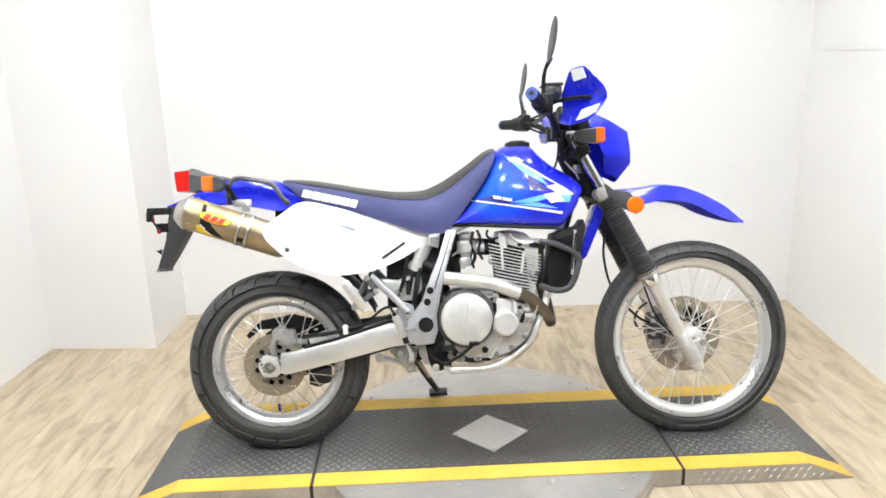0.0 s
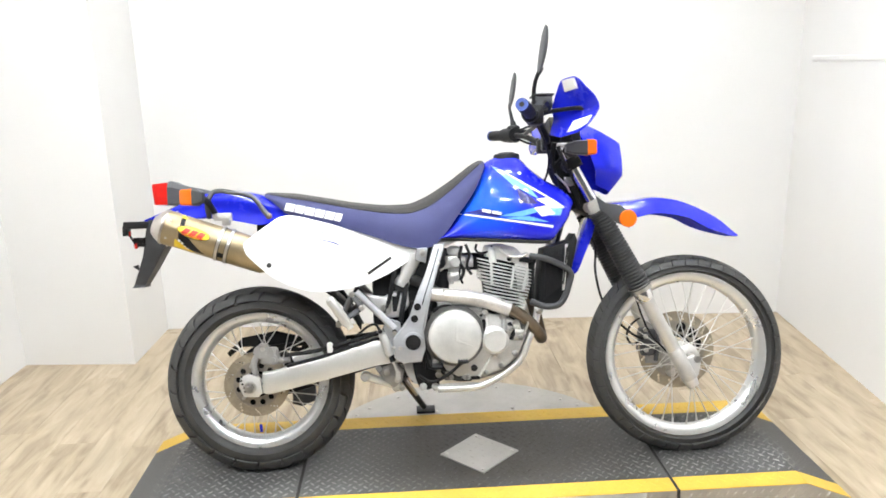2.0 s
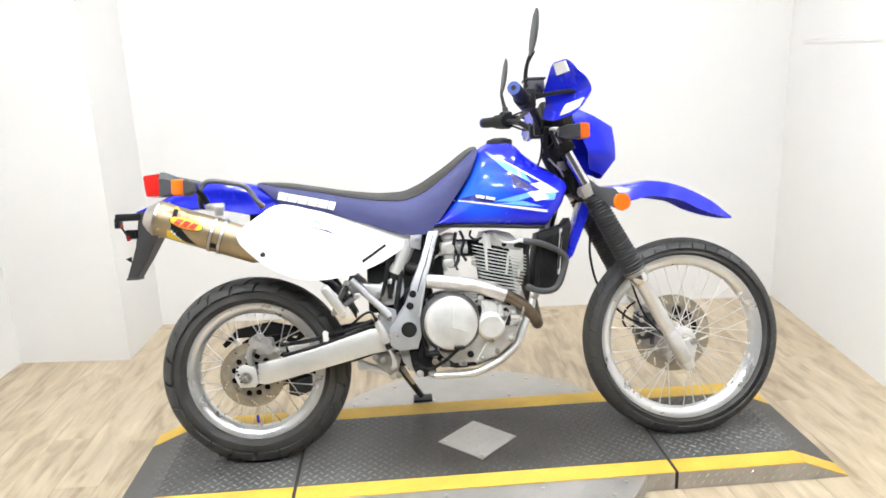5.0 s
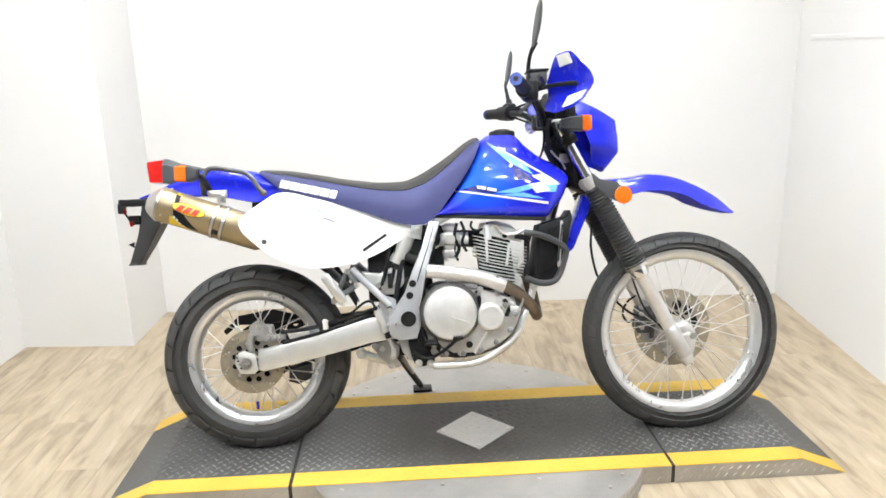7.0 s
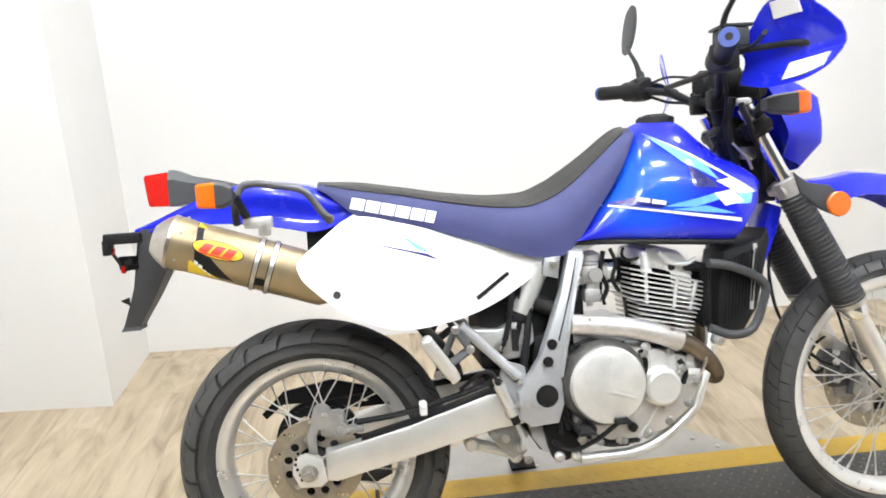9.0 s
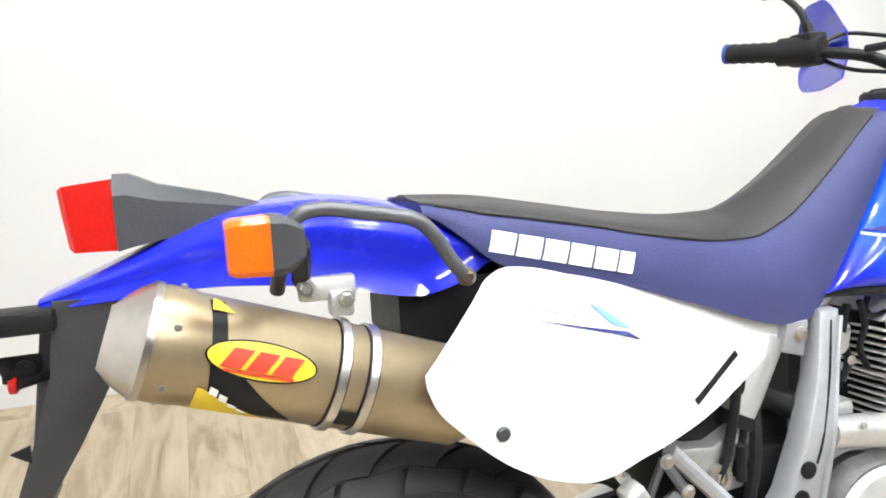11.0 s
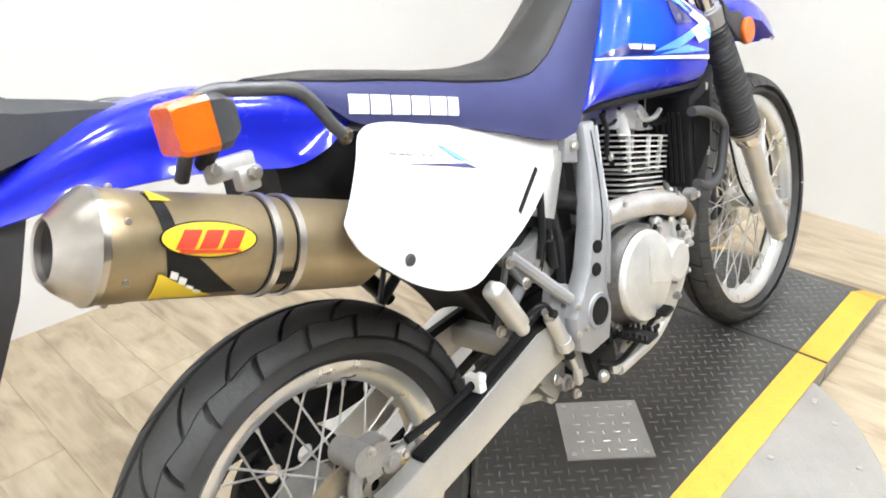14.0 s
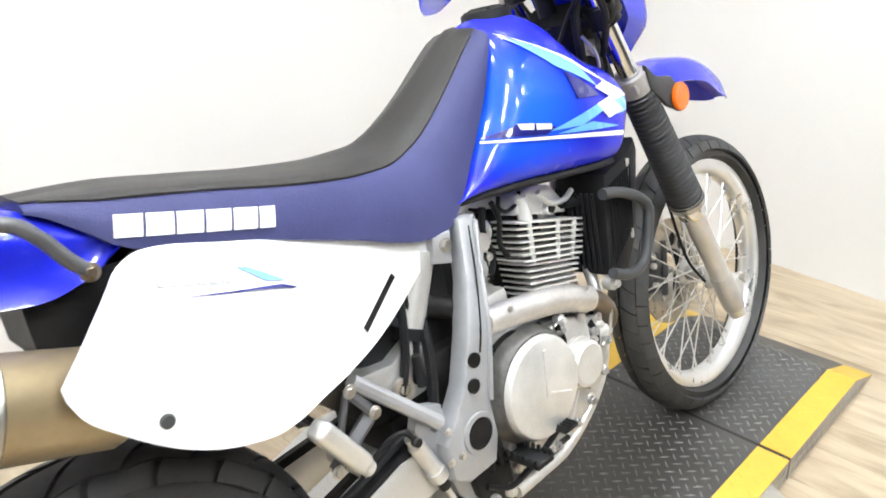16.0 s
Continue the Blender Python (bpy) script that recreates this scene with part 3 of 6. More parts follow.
def wheel(name, c, R, w, drop, rim_r, rim_w, hub_r, hub_w, lugs, slant, spokes, hub_mat):
    hub = part(name, revolve([(0.012, -hub_w), (hub_r * 0.55, -hub_w), (hub_r * 1.1, -hub_w * 0.8), (hub_r * 1.1, -hub_w * 0.66), (hub_r * 0.62, -hub_w * 0.5), (hub_r * 0.55, 0), (hub_r * 0.62, hub_w * 0.5), (hub_r * 1.1, hub_w * 0.66), (hub_r * 1.1, hub_w * 0.8), (hub_r * 0.55, hub_w), (0.012, hub_w)], c, "y", 40), hub_mat, bike, "spoked wheel with cast hub")
    prof = [tyre_point((0, 0, 0), R - 0.006, w - 0.004, drop, 0, s / 8) for s in range(-8, 9)]
    prof = [(p[0], p[1]) for p in prof]
    q = (R - drop + rim_r) / 2
    prof = [(rim_r - 0.004, -rim_w * 0.86), (rim_r + 0.008, -rim_w * 0.92), (q, -w * 0.985)] + prof + [(q, w * 0.985), (rim_r + 0.008, rim_w * 0.92), (rim_r - 0.004, rim_w * 0.86)]
    part("tyre", revolve(prof, c, "y", 96, closed=True), RUBBER, hub, "black rubber tyre", sharp=60)
    tr = bmesh.new()
    for k in range(lugs):
        t0 = 2 * math.pi * k / lugs
        dt = 2 * math.pi / lugs
        for sg in (-1, 1):
            for outer, gap in ((False, 0.045 if lugs < 30 else 0.03), (True, 0.055 if lugs < 30 else 0.035)):
                off = (0.5 if sg > 0 else 0.0) + (0.5 if outer else 0.0)
                def fn(a, b):
                    p = gap + (1 - 2 * gap) * a
                    edge = 0.56 + (0.075 if lugs < 30 else 0.03) * abs(2 * ((p + (0.5 if outer else 0.0)) % 1.0) - 1)
                    s = edge + 0.005 + (0.965 - edge) * b if outer else 0.05 + (edge - 0.055) * b
                    return tyre_point(c, R, w, drop, t0 + off * dt + dt * p + slant * (1 - (1 - s) ** 2), sg * s)
                b2 = sheet(fn, 4, 5, 0.007 if sg > 0 else -0.007)
                me = bpy.data.meshes.new("lug")
                b2.to_mesh(me)
                b2.free()
                tr.from_mesh(me)
                bpy.data.meshes.remove(me)
    part("tyre_tread", tr, RUBBER, hub, "grooved tread blocks")
    rp = [(rim_r + 0.004, -rim_w), (rim_r + 0.004, -rim_w + 0.006), (rim_r - 0.014, -rim_w + 0.010), (rim_r - 0.022, -rim_w * 0.35), (rim_r - 0.022, rim_w * 0.35), (rim_r - 0.014, rim_w - 0.010), (rim_r + 0.004, rim_w - 0.006), (rim_r + 0.004, rim_w), (rim_r - 0.006, rim_w), (rim_r - 0.022, rim_w - 0.006), (rim_r - 0.032, rim_w * 0.4), (rim_r - 0.032, -rim_w * 0.4), (rim_r - 0.022, -rim_w + 0.006), (rim_r - 0.006, -rim_w)]
    part("rim", revolve(rp, c, "y", 96, closed=True), RIMALU, hub, "polished aluminium rim", sharp=50)
    base = []
    for kind in range(4):
        side = -1 if kind % 2 else 1
        lean = radians(62) * (1 if kind < 2 else -1)
        p0 = Vector((hub_r * math.cos(lean), side * hub_w * 0.73, hub_r * math.sin(lean)))
        p1 = Vector((rim_r - 0.030, side * 0.006, 0))
        d = (p1 - p0).normalized()
        base.append(join(rod(p0, p1, 0.0019, 6), rod(p1 - d * 0.016, p1 + d * 0.004, 0.0034, 6)))
    n = spokes // 4
    for kind in range(4):
        first = None
        for k in range(n):
            a = 360 * (k + kind / 4) / n
            m = pose(*c, 0, a, 0)
            if first is None:
                first = part("spoke", base[kind], ALU, hub)
                first.matrix_basis = m
            else:
                twin(first, m, hub)
    return hub


RW, FW = (0.0, 0.014, 0.317), (1.507, 0.004, 0.343)
rear_wheel = wheel("rear_wheel", RW, 0.317, 0.062, 0.042, 0.232, 0.038, 0.052, 0.055, 22, 0.24, 36, CASEDARK)
front_wheel = wheel("front_wheel", FW, 0.348, 0.046, 0.034, 0.289, 0.027, 0.034, 0.05, 44, 0.09, 36, CASEMID)


def brake_disc(wheel_ob, c, y, r_out, r_mid, r_in, big, small, hole=0.0034, share=0.30):
    w = r_out - r_mid
    d = part("brake_disc", pierced_ring(c[0], c[2], r_mid, r_out, small, lambda k: [(r_mid + w * (0.28 + 0.24 * j), 0.36 + 0.13 * j, hole) for j in range(3)], y - 0.0025, y + 0.0025), DISCSTEEL, wheel_ob, "drilled bronze-toned brake disc")
    mid, size = (r_mid + r_in) / 2 + 0.002, (r_mid - r_in) * share
    part("disc_carrier", pierced_ring(c[0], c[2], r_in, r_mid + 0.004, big, lambda k: [] if k % 4 == 3 else [(mid, 0.5, size)], y - 0.0012, y + 0.005), CARRIER, wheel_ob, "grey disc carrier with large round holes")
    # Dark ring added behind the carrier to stand in for shade in its holes.
    part("carrier_backing", revolve([(r_in - 0.012, y + 0.012), (r_mid - 0.003, y + 0.012), (r_mid - 0.003, y + 0.017), (r_in - 0.012, y + 0.017)], (c[0], 0, c[2]), "y", 40, closed=True), DARK, wheel_ob, "added dark ring that makes the carrier holes look deep")
    for k in range(3, big, 4):
        a = 2 * math.pi * (k + 0.5) / big
        part("disc_bolt", join(disc((c[0] + mid * math.cos(a), y - 0.004, c[2] + mid * math.sin(a)), 0.0065, 0.005, "y", 14), disc((c[0] + mid * math.cos(a), y - 0.0065, c[2] + mid * math.sin(a)), 0.0035, 0.003, "y", 6)), STEEL, wheel_ob)
    return d


brake_disc(rear_wheel, RW, -0.082, 0.109, 0.078, 0.045, 12, 10)
brake_disc(front_wheel, FW, 0.078, 0.142, 0.106, 0.058, 12, 16, 0.0048, 0.40)
for k in range(6):
    a = math.pi * (k + 0.5) / 3
    part("hub_rib", rod((RW[0] + 0.016 * math.cos(a), -0.07, RW[2] + 0.016 * math.sin(a)), (RW[0] + 0.046 * math.cos(a), -0.07, RW[2] + 0.046 * math.sin(a)), 0.005, 6), CASEALU, rear_wheel)
teeth = []
for k in range(84):
    a = 2 * math.pi * k / 84
    r = 0.101 if k % 2 else 0.094
    teeth.append((RW[0] + r * math.cos(a), RW[2] + r * math.sin(a)))
part("sprocket", pierced(teeth, [(RW[0] + 0.062 * math.cos(k * math.pi / 3), RW[2] + 0.062 * math.sin(k * math.pi / 3), 0.016) for k in range(6)], 0.078, 0.084), DARK, rear_wheel, "black rear sprocket")

# -- swing arm, axle, chain, rear brake --
arm = part("swing_arm", join(
    plate([(0.027, 0.361), (0.051, 0.363), (0.222, 0.401), (0.404, 0.454), (0.470, 0.455), (0.497, 0.425), (0.486, 0.378), (0.410, 0.370), (0.219, 0.325), (0.048, 0.289), (0.026, 0.294)], -0.128, -0.092, 0.006),
    mirrored(plate([(0.027, 0.361), (0.051, 0.363), (0.222, 0.401), (0.404, 0.454), (0.470, 0.455), (0.497, 0.425), (0.486, 0.378), (0.410, 0.370), (0.219, 0.325), (0.048, 0.289), (0.026, 0.294)], -0.128, -0.092, 0.006)),
    rod((0.50, -0.12, 0.44), (0.50, 0.12, 0.44), 0.026, 16), box(0.40, 0.46, -0.10, 0.10, 0.385, 0.435, 0.01)), ALU, bike, "silver aluminium box-section swing arm")
part("arm_guard", plate([(0.109, 0.384), (0.222, 0.409), (0.404, 0.462), (0.467, 0.463), (0.466, 0.455), (0.403, 0.451), (0.222, 0.398), (0.108, 0.372)], -0.124, -0.096, 0.002), BLACK, arm, "black rubbing strip")
part("axle_block", plate([(-0.044, 0.351), (-0.018, 0.361), (0.019, 0.348), (0.028, 0.296), (0.012, 0.284), (-0.034, 0.286), (-0.049, 0.319)], -0.134, -0.120, 0.002), CASEALU, arm)
part("axle_nut", join(disc((RW[0] - 0.012, -0.142, RW[2]), 0.014, 0.014, "y", 6), rod((RW[0] - 0.012, -0.16, RW[2]), (RW[0] - 0.012, -0.14, RW[2]), 0.008, 12), disc((RW[0] - 0.012, -0.1355, RW[2]), 0.02, 0.003)), STEEL, arm)
part("axle", rod((RW[0], -0.13, RW[2]), (RW[0], 0.13, RW[2]), 0.01, 14), STEEL, arm)
for k in range(6):
    part("adjuster_mark", disc((-0.035 + 0.006 * math.cos(k), -0.1345, 0.335 + 0.012 * (k - 2.5)), 0.0035, 0.002, "y", 10), DARK, arm)
part("brake_hose", tube([(0.10, -0.105, 0.415), (0.2, -0.11, 0.425), (0.32, -0.113, 0.452), (0.42, -0.115, 0.482), (0.47, -0.12, 0.50)], 0.007, 8), BLACK, arm)
part("hose_guide", join(box(0.245, 0.262, -0.128, -0.095, 0.42, 0.448, 0.003), disc((0.253, -0.126, 0.447), 0.009, 0.012)), DECALWHITE, arm, "cream hose guide clip")
cal = part("rear_caliper", join(
    box(0.015, 0.075, -0.108, -0.058, 0.385, 0.44, 0.012), rod((0.02, -0.115, 0.43), (0.02, -0.05, 0.43), 0.022, 16), rod((0.062, -0.112, 0.402), (0.062, -0.06, 0.402), 0.017, 14),
    tube([(0.0, -0.1, 0.35), (-0.004, -0.102, 0.39), (0.012, -0.1, 0.42)], 0.011, 8), rod((0.07, -0.095, 0.395), (0.115, -0.095, 0.40), 0.011, 12), rod((0.045, -0.112, 0.425), (0.045, -0.10, 0.425), 0.02, 16), disc((0.062, -0.114, 0.402), 0.009, 0.006)), CASEDARK, bike, "cast rear brake caliper")
bolt(0.09, -0.11, 0.398, 0.006, 0.008, cal)
bolt(0.03, -0.118, 0.44, 0.006, 0.006, cal)
chain = part("chain", join(box(0.0, 0.56, 0.074, 0.088, 0.405, 0.42), box(0.0, 0.56, 0.074, 0.088, 0.222, 0.236), revolve([(0.092, 0.072), (0.108, 0.072), (0.108, 0.09), (0.092, 0.09)], RW, "y", 48, closed=True)), DARK, bike, "dark greasy drive chain")
for v in chain.data.vertices:
    if v.co.x > 0.3 and v.co.z < 0.3:
        v.co.z += 0.15
    elif v.co.x > 0.3:
        v.co.z += 0.05
part("chain_guard", pierced([(-0.137, 0.399), (-0.081, 0.452), (0.041, 0.472), (0.166, 0.438), (0.199, 0.397), (0.105, 0.394), (0.001, 0.418), (-0.084, 0.419), (-0.127, 0.385)], [(x, z, 0.011) for x, z in [(0.121, 0.418)]], 0.088, 0.096), BLACK, bike, "black plastic chain guard")
part("chain_slider", plate([(0.093, 0.247), (0.176, 0.270), (0.177, 0.218), (0.126, 0.197), (0.092, 0.208)], 0.070, 0.098, 0.004), GREYPLASTIC, bike, "worn grey chain guide block")

# -- frame --
fr_outline = [(0.613, 0.770), (0.648, 0.768), (0.627, 0.698), (0.603, 0.624), (0.589, 0.567), (0.570, 0.483), (0.573, 0.426), (0.558, 0.383), (0.496, 0.379), (0.468, 0.399), (0.467, 0.459), (0.492, 0.490), (0.523, 0.533), (0.551, 0.607), (0.583, 0.678)]
frame_side = plate(fr_outline, -0.165, -0.125, 0.006)
for v in frame_side.verts:
    v.co.y *= 1 - 1.7 * max(0, v.co.z - 0.62)
frame_twin = mirrored(frame_side)
chassis = part("frame", join(frame_side, frame_twin,
    tube([(0.63, -0.08, 0.765), (0.80, -0.06, 0.84), (1.0, -0.035, 0.93)], 0.016, 10), tube([(0.63, 0.08, 0.765), (0.80, 0.06, 0.84), (1.0, 0.035, 0.93)], 0.016, 10),
    rod((0.63, -0.10, 0.755), (0.63, 0.10, 0.755), 0.011), rod((0.53, -0.13, 0.44), (0.53, 0.13, 0.44), 0.018)), FRAMEGREY, bike, "silver-grey painted steel frame")
for (px, pz), r in zip([(0.550, 0.566), (0.539, 0.527), (0.532, 0.449)], (0.0105, 0.0105, 0.0225)):
    part("frame_plug", join(disc((px, -0.166, pz), r, 0.004, "y", 24), revolve([(r, -0.1685), (r * 1.14, -0.1685), (r * 1.14, -0.1645), (r, -0.1645)], (px, 0, pz), "y", 24, closed=True)), DARK, chassis)
part("plug_ring", revolve([(0.0265, -0.1695), (0.0335, -0.1685), (0.0345, -0.163), (0.0265, -0.163)], (0.532, 0, 0.449), "y", 32, closed=True), FRAMEGREY, chassis)
part("spar_lip", tube([(0.643, -0.128, 0.760), (0.622, -0.143, 0.698), (0.599, -0.162, 0.624), (0.585, -0.167, 0.567), (0.568, -0.167, 0.49)], 0.0042, 8), FRAMEGREY, chassis)
part("spar_seam", tube([(0.628, -0.1265, 0.755), (0.605, -0.1475, 0.685), (0.578, -0.1645, 0.61), (0.566, -0.1655, 0.572)], 0.0018, 6), DARK, chassis)
for px, pz in [(0.623, 0.708), (0.472, 0.483), (0.489, 0.432), (0.466, 0.433)]:
    bolt(px, -0.168, pz, 0.005, 0.005, chassis)
bolt(*[(x, -0.128, z) for x, z in [(0.576, 0.741)]][0], 0.009, 0.008, chassis)
part("seat_lug", plate([(0.554, 0.760), (0.592, 0.759), (0.584, 0.708), (0.547, 0.719)], -0.124, -0.105, 0.003), FRAMEGREY, chassis)
down = [((0.609, 0.285)), ((0.675, 0.284)), ((0.756, 0.288)), ((0.836, 0.324)), ((0.896, 0.375)), ((0.921, 0.433))]
down = [(x, -0.138 + 0.003 * i, z) for i, (x, z) in enumerate(down)] + [(0.955, -0.10, 0.50), (1.0, -0.03, 0.66), (1.06, -0.01, 0.84)]
both("cradle_tube", tube(down, 0.0125, 12), LEGALU, chassis, "polished engine guard tube")
part("down_tube", rod((0.97, 0, 0.52), (1.075, 0, 0.86), 0.02, 14), BLACKMETAL, chassis)
part("steering_head", rod((1.055, 0, 1.03), (1.13, 0, 0.88), 0.032, 16), BLACKMETAL, chassis)
for px, pz in [(0.561, 0.294), (0.601, 0.292)]:
    part("cap_bolt", disc((px, -0.135, pz), 0.0125, 0.02, "y", 20, 0.3), ALU, chassis, "bright round frame bolt")
part("peg_plate", plate([(0.528, 0.372), (0.577, 0.374), (0.584, 0.350), (0.614, 0.343), (0.616, 0.295), (0.578, 0.281), (0.549, 0.288), (0.537, 0.318)], -0.132, -0.10, 0.004), BLACKMETAL, chassis, "black foot peg bracket")
part("linkage_rocker", join(plate([(0.40, 0.355), (0.47, 0.375), (0.50, 0.345), (0.49, 0.305), (0.46, 0.285), (0.43, 0.315)], -0.10, -0.065, 0.006), disc((0.475, -0.108, 0.318), 0.016, 0.02, "y", 16), disc((0.415, -0.105, 0.355), 0.012, 0.016, "y", 6)), CASEDARK, bike, "greasy cast suspension rocker")
for cx, cz in ((0.475, 0.318), (0.44, 0.345), (0.49, 0.29)):
    part("linkage_bolt", join(disc((cx, -0.121, cz), 0.010, 0.006, "y", 16), disc((cx, -0.126, cz), 0.007, 0.008, "y", 6)), STEEL, bike)
part("rear_gusset", pierced([(0.447, 0.530), (0.491, 0.513), (0.497, 0.455), (0.487, 0.395), (0.468, 0.388), (0.448, 0.458), (0.434, 0.496)], [(x, z, r) for (x, z), r in zip([(0.471, 0.483), (0.470, 0.445)], (0.008, 0.003))], -0.137, -0.119), FRAMEGREY, chassis)
# Dark block added in place of the shade behind the pivot.
part("pivot_shadow_plate", box(0.43, 0.53, -0.085, 0.085, 0.36, 0.50, 0.012), DARK, bike, "added dark block standing in for shade behind the swing arm pivot")
part("lower_gusset", plate([(0.495, 0.376), (0.566, 0.373), (0.569, 0.295), (0.531, 0.301), (0.507, 0.333)], -0.115, -0.09, 0.003), FRAMEGREY, chassis)
strut = [(x, z) for x, z in [(0.349, 0.621), (0.472, 0.495)]]
part("subframe_strut", tube([(strut[0][0], -0.138, strut[0][1]), (strut[1][0], -0.15, strut[1][1])], 0.0115, 10, smooth=False), FRAMEGREY, chassis, "silver rear strut tube")
br = [(x, -0.145, z) for x, z in [(0.335, 0.615), (0.289, 0.517), (0.366, 0.568)]]
part("peg_hanger", join(tube([br[0], br[1]], 0.011, 8, smooth=False, flat=0.5), tube([br[2], br[1]], 0.011, 8, smooth=False, flat=0.5), tube([br[0], br[2]], 0.011, 8, smooth=False, flat=0.5)), HANGER, chassis, "dark grey triangular passenger peg hanger")
for x, y, z in br:
    bolt(x, y - 0.010, z, 0.0075, 0.007, chassis)
far = [(x, -y, z) for x, y, z in br]
part("peg_hanger", join(*[tube([far[i], far[j]], 0.011, 8, smooth=False, flat=0.5) for i, j in ((0, 1), (2, 1), (0, 2))]), HANGER, chassis, "dark grey triangular passenger peg hanger")
part("subframe_strut", tube([(strut[0][0], 0.138, strut[0][1]), (strut[1][0], 0.15, strut[1][1])], 0.0115, 10, smooth=False), FRAMEGREY, chassis, "silver rear strut tube")
part("passenger_peg", join(box(-0.015, 0.015, -0.017, 0.017, 0.0, 0.112, 0.010, 3), rod((0, 0, -0.012), (0, 0, 0.01), 0.012, 12)), BLACK, bike, "folded passenger foot peg").matrix_basis = Matrix.Translation((0.322, 0.165, 0.514)) @ pose(0, 0, 0, -6, -33, 0)
part("passenger_peg", join(box(-0.015, 0.015, -0.017, 0.017, 0.0, 0.112, 0.010, 3), rod((0, 0, -0.012), (0, 0, 0.01), 0.012, 12)), ALU, bike, "silver-white folded passenger foot peg").matrix_basis = Matrix.Translation((0.322, -0.165, 0.514)) @ pose(0, 0, 0, 6, -33, 0)
part("linkage_casting", join(plate([(0.380, 0.606), (0.441, 0.599), (0.495, 0.624), (0.520, 0.658), (0.524, 0.565), (0.492, 0.528), (0.453, 0.525), (0.416, 0.546)], -0.11, -0.06, 0.008), disc([(x, -0.108, z) for x, z in [(0.445, 0.556)]][0], 0.017, 0.016, "y", 20)), LEGALU, bike, "cast aluminium suspension bracket")
part("reservoir_collar", rod((0.489, -0.09, 0.615), (0.497, -0.09, 0.632), 0.0285, 24), BLACK, bike)
part("bracket_ring", revolve([(0.011, -0.121), (0.019, -0.121), (0.020, -0.114), (0.011, -0.114)], (0.445, 0, 0.556), "y", 24, closed=True), STEEL, bike)
bolt(*[(x, -0.118, z) for x, z in [(0.445, 0.556)]][0], 0.009, 0.008)
part("shock_reservoir", rod([(x, -0.09, z) for x, z in [(0.495, 0.628)]][0], [(x, -0.09, z) for x, z in [(0.548, 0.738)]][0], 0.0265, 24), ALU, bike, "bright aluminium shock reservoir")
spring = []
for k in range(49):
    a = 2 * math.pi * k / 8
    t = k / 48
    spring.append((0.50 - 0.10 * t * 0.6 + 0.036 * math.cos(a), 0.0 + 0.036 * math.sin(a), 0.44 + 0.24 * t))
part("shock_spring", tube(spring, 0.0055, 6, 1, smooth=False), GREYPLASTIC, bike, "grey rear shock spring")
part("master_cylinder", join(rod((0.428, -0.139, 0.478), (0.455, -0.141, 0.414), 0.0135, 16), rod((0.422, -0.137, 0.492), (0.430, -0.138, 0.472), 0.0095, 12), rod((0.450, -0.141, 0.424), (0.457, -0.141, 0.406), 0.016, 14), rod((0.455, -0.141, 0.41), (0.478, -0.141, 0.345), 0.0055, 10), box(0.470, 0.486, -0.147, -0.135, 0.322, 0.350, 0.003)), LEGALU, bike, "silver rear brake master cylinder")
part("cylinder_boot", rod((0.456, -0.141, 0.407), (0.464, -0.141, 0.385), 0.010, 12), BLACK, bike)
part("hose_banjo", join(disc((0.424, -0.150, 0.488), 0.008, 0.012, "y", 12), tube([(0.424, -0.15, 0.488), (0.41, -0.145, 0.51), (0.385, -0.135, 0.505), (0.34, -0.12, 0.47)], 0.0045, 8)), BLACK, bike, "black brake hose end")
part("link_arm", join(rod((0.36, -0.06, 0.325), (0.47, -0.055, 0.285), 0.014, 10), disc((0.365, -0.07, 0.325), 0.017, 0.03), disc((0.47, -0.07, 0.285), 0.016, 0.03)), ALU, bike, "aluminium suspension link")
part("inner_fender", sheet(lambda a, b: (0.02 + 0.375 * math.cos(radians(27 + 47 * a)), -0.07 + 0.14 * b, 0.335 + 0.375 * math.sin(radians(27 + 47 * a)) - 0.02 * (2 * b - 1) ** 2), 14, 6, 0.004), BLACK, bike, "black plastic inner mud guard")
part("battery_box", box(0.40, 0.60, -0.085, 0.10, 0.50, 0.765, 0.012), BLACK, bike, "black battery box")
part("air_duct", box(0.592, 0.664, -0.058, 0.058, 0.595, 0.755, 0.012), BLACK, bike, "black rubber air duct")
part("engine_mount", box(0.52, 0.62, -0.11, 0.11, 0.30, 0.58, 0.012), DARK, bike)
part("side_hose", tube([(0.60, -0.135, 0.60), (0.585, -0.142, 0.53), (0.575, -0.145, 0.45), (0.59, -0.142, 0.37)], 0.006, 8), BLACK, bike)
part("side_hose", tube([(0.585, -0.135, 0.58), (0.572, -0.14, 0.50), (0.570, -0.142, 0.42), (0.565, -0.138, 0.35)], 0.005, 8), BLACK, bike)
part("side_hose", tube([(0.48, -0.10, 0.74), (0.475, -0.115, 0.68), (0.46, -0.118, 0.60), (0.44, -0.115, 0.545)], 0.007, 8), BLACK, bike)
part("air_box", loft([[Vector((x, s * y, z)) for s, y, z in ((-1, w, lo), (-1, w, hi), (1, w, hi), (1, w, lo))] for x, w, lo, hi in ((0.02, 0.075, 0.79, 0.87), (0.16, 0.095, 0.70, 0.87), (0.40, 0.10, 0.66, 0.80), (0.56, 0.085, 0.70, 0.77))]), BLACK, bike, "black plastic air box")
part("rear_loom", tube([(0.545, -0.094, 0.74), (0.52, -0.10, 0.66), (0.505, -0.118, 0.58), (0.49, -0.12, 0.50)], 0.009, 8), BLACK, bike)
part("breather_hose", tube([(0.53, -0.088, 0.76), (0.50, -0.098, 0.70), (0.492, -0.110, 0.62), (0.475, -0.11, 0.55)], 0.006, 8), BLACK, bike)
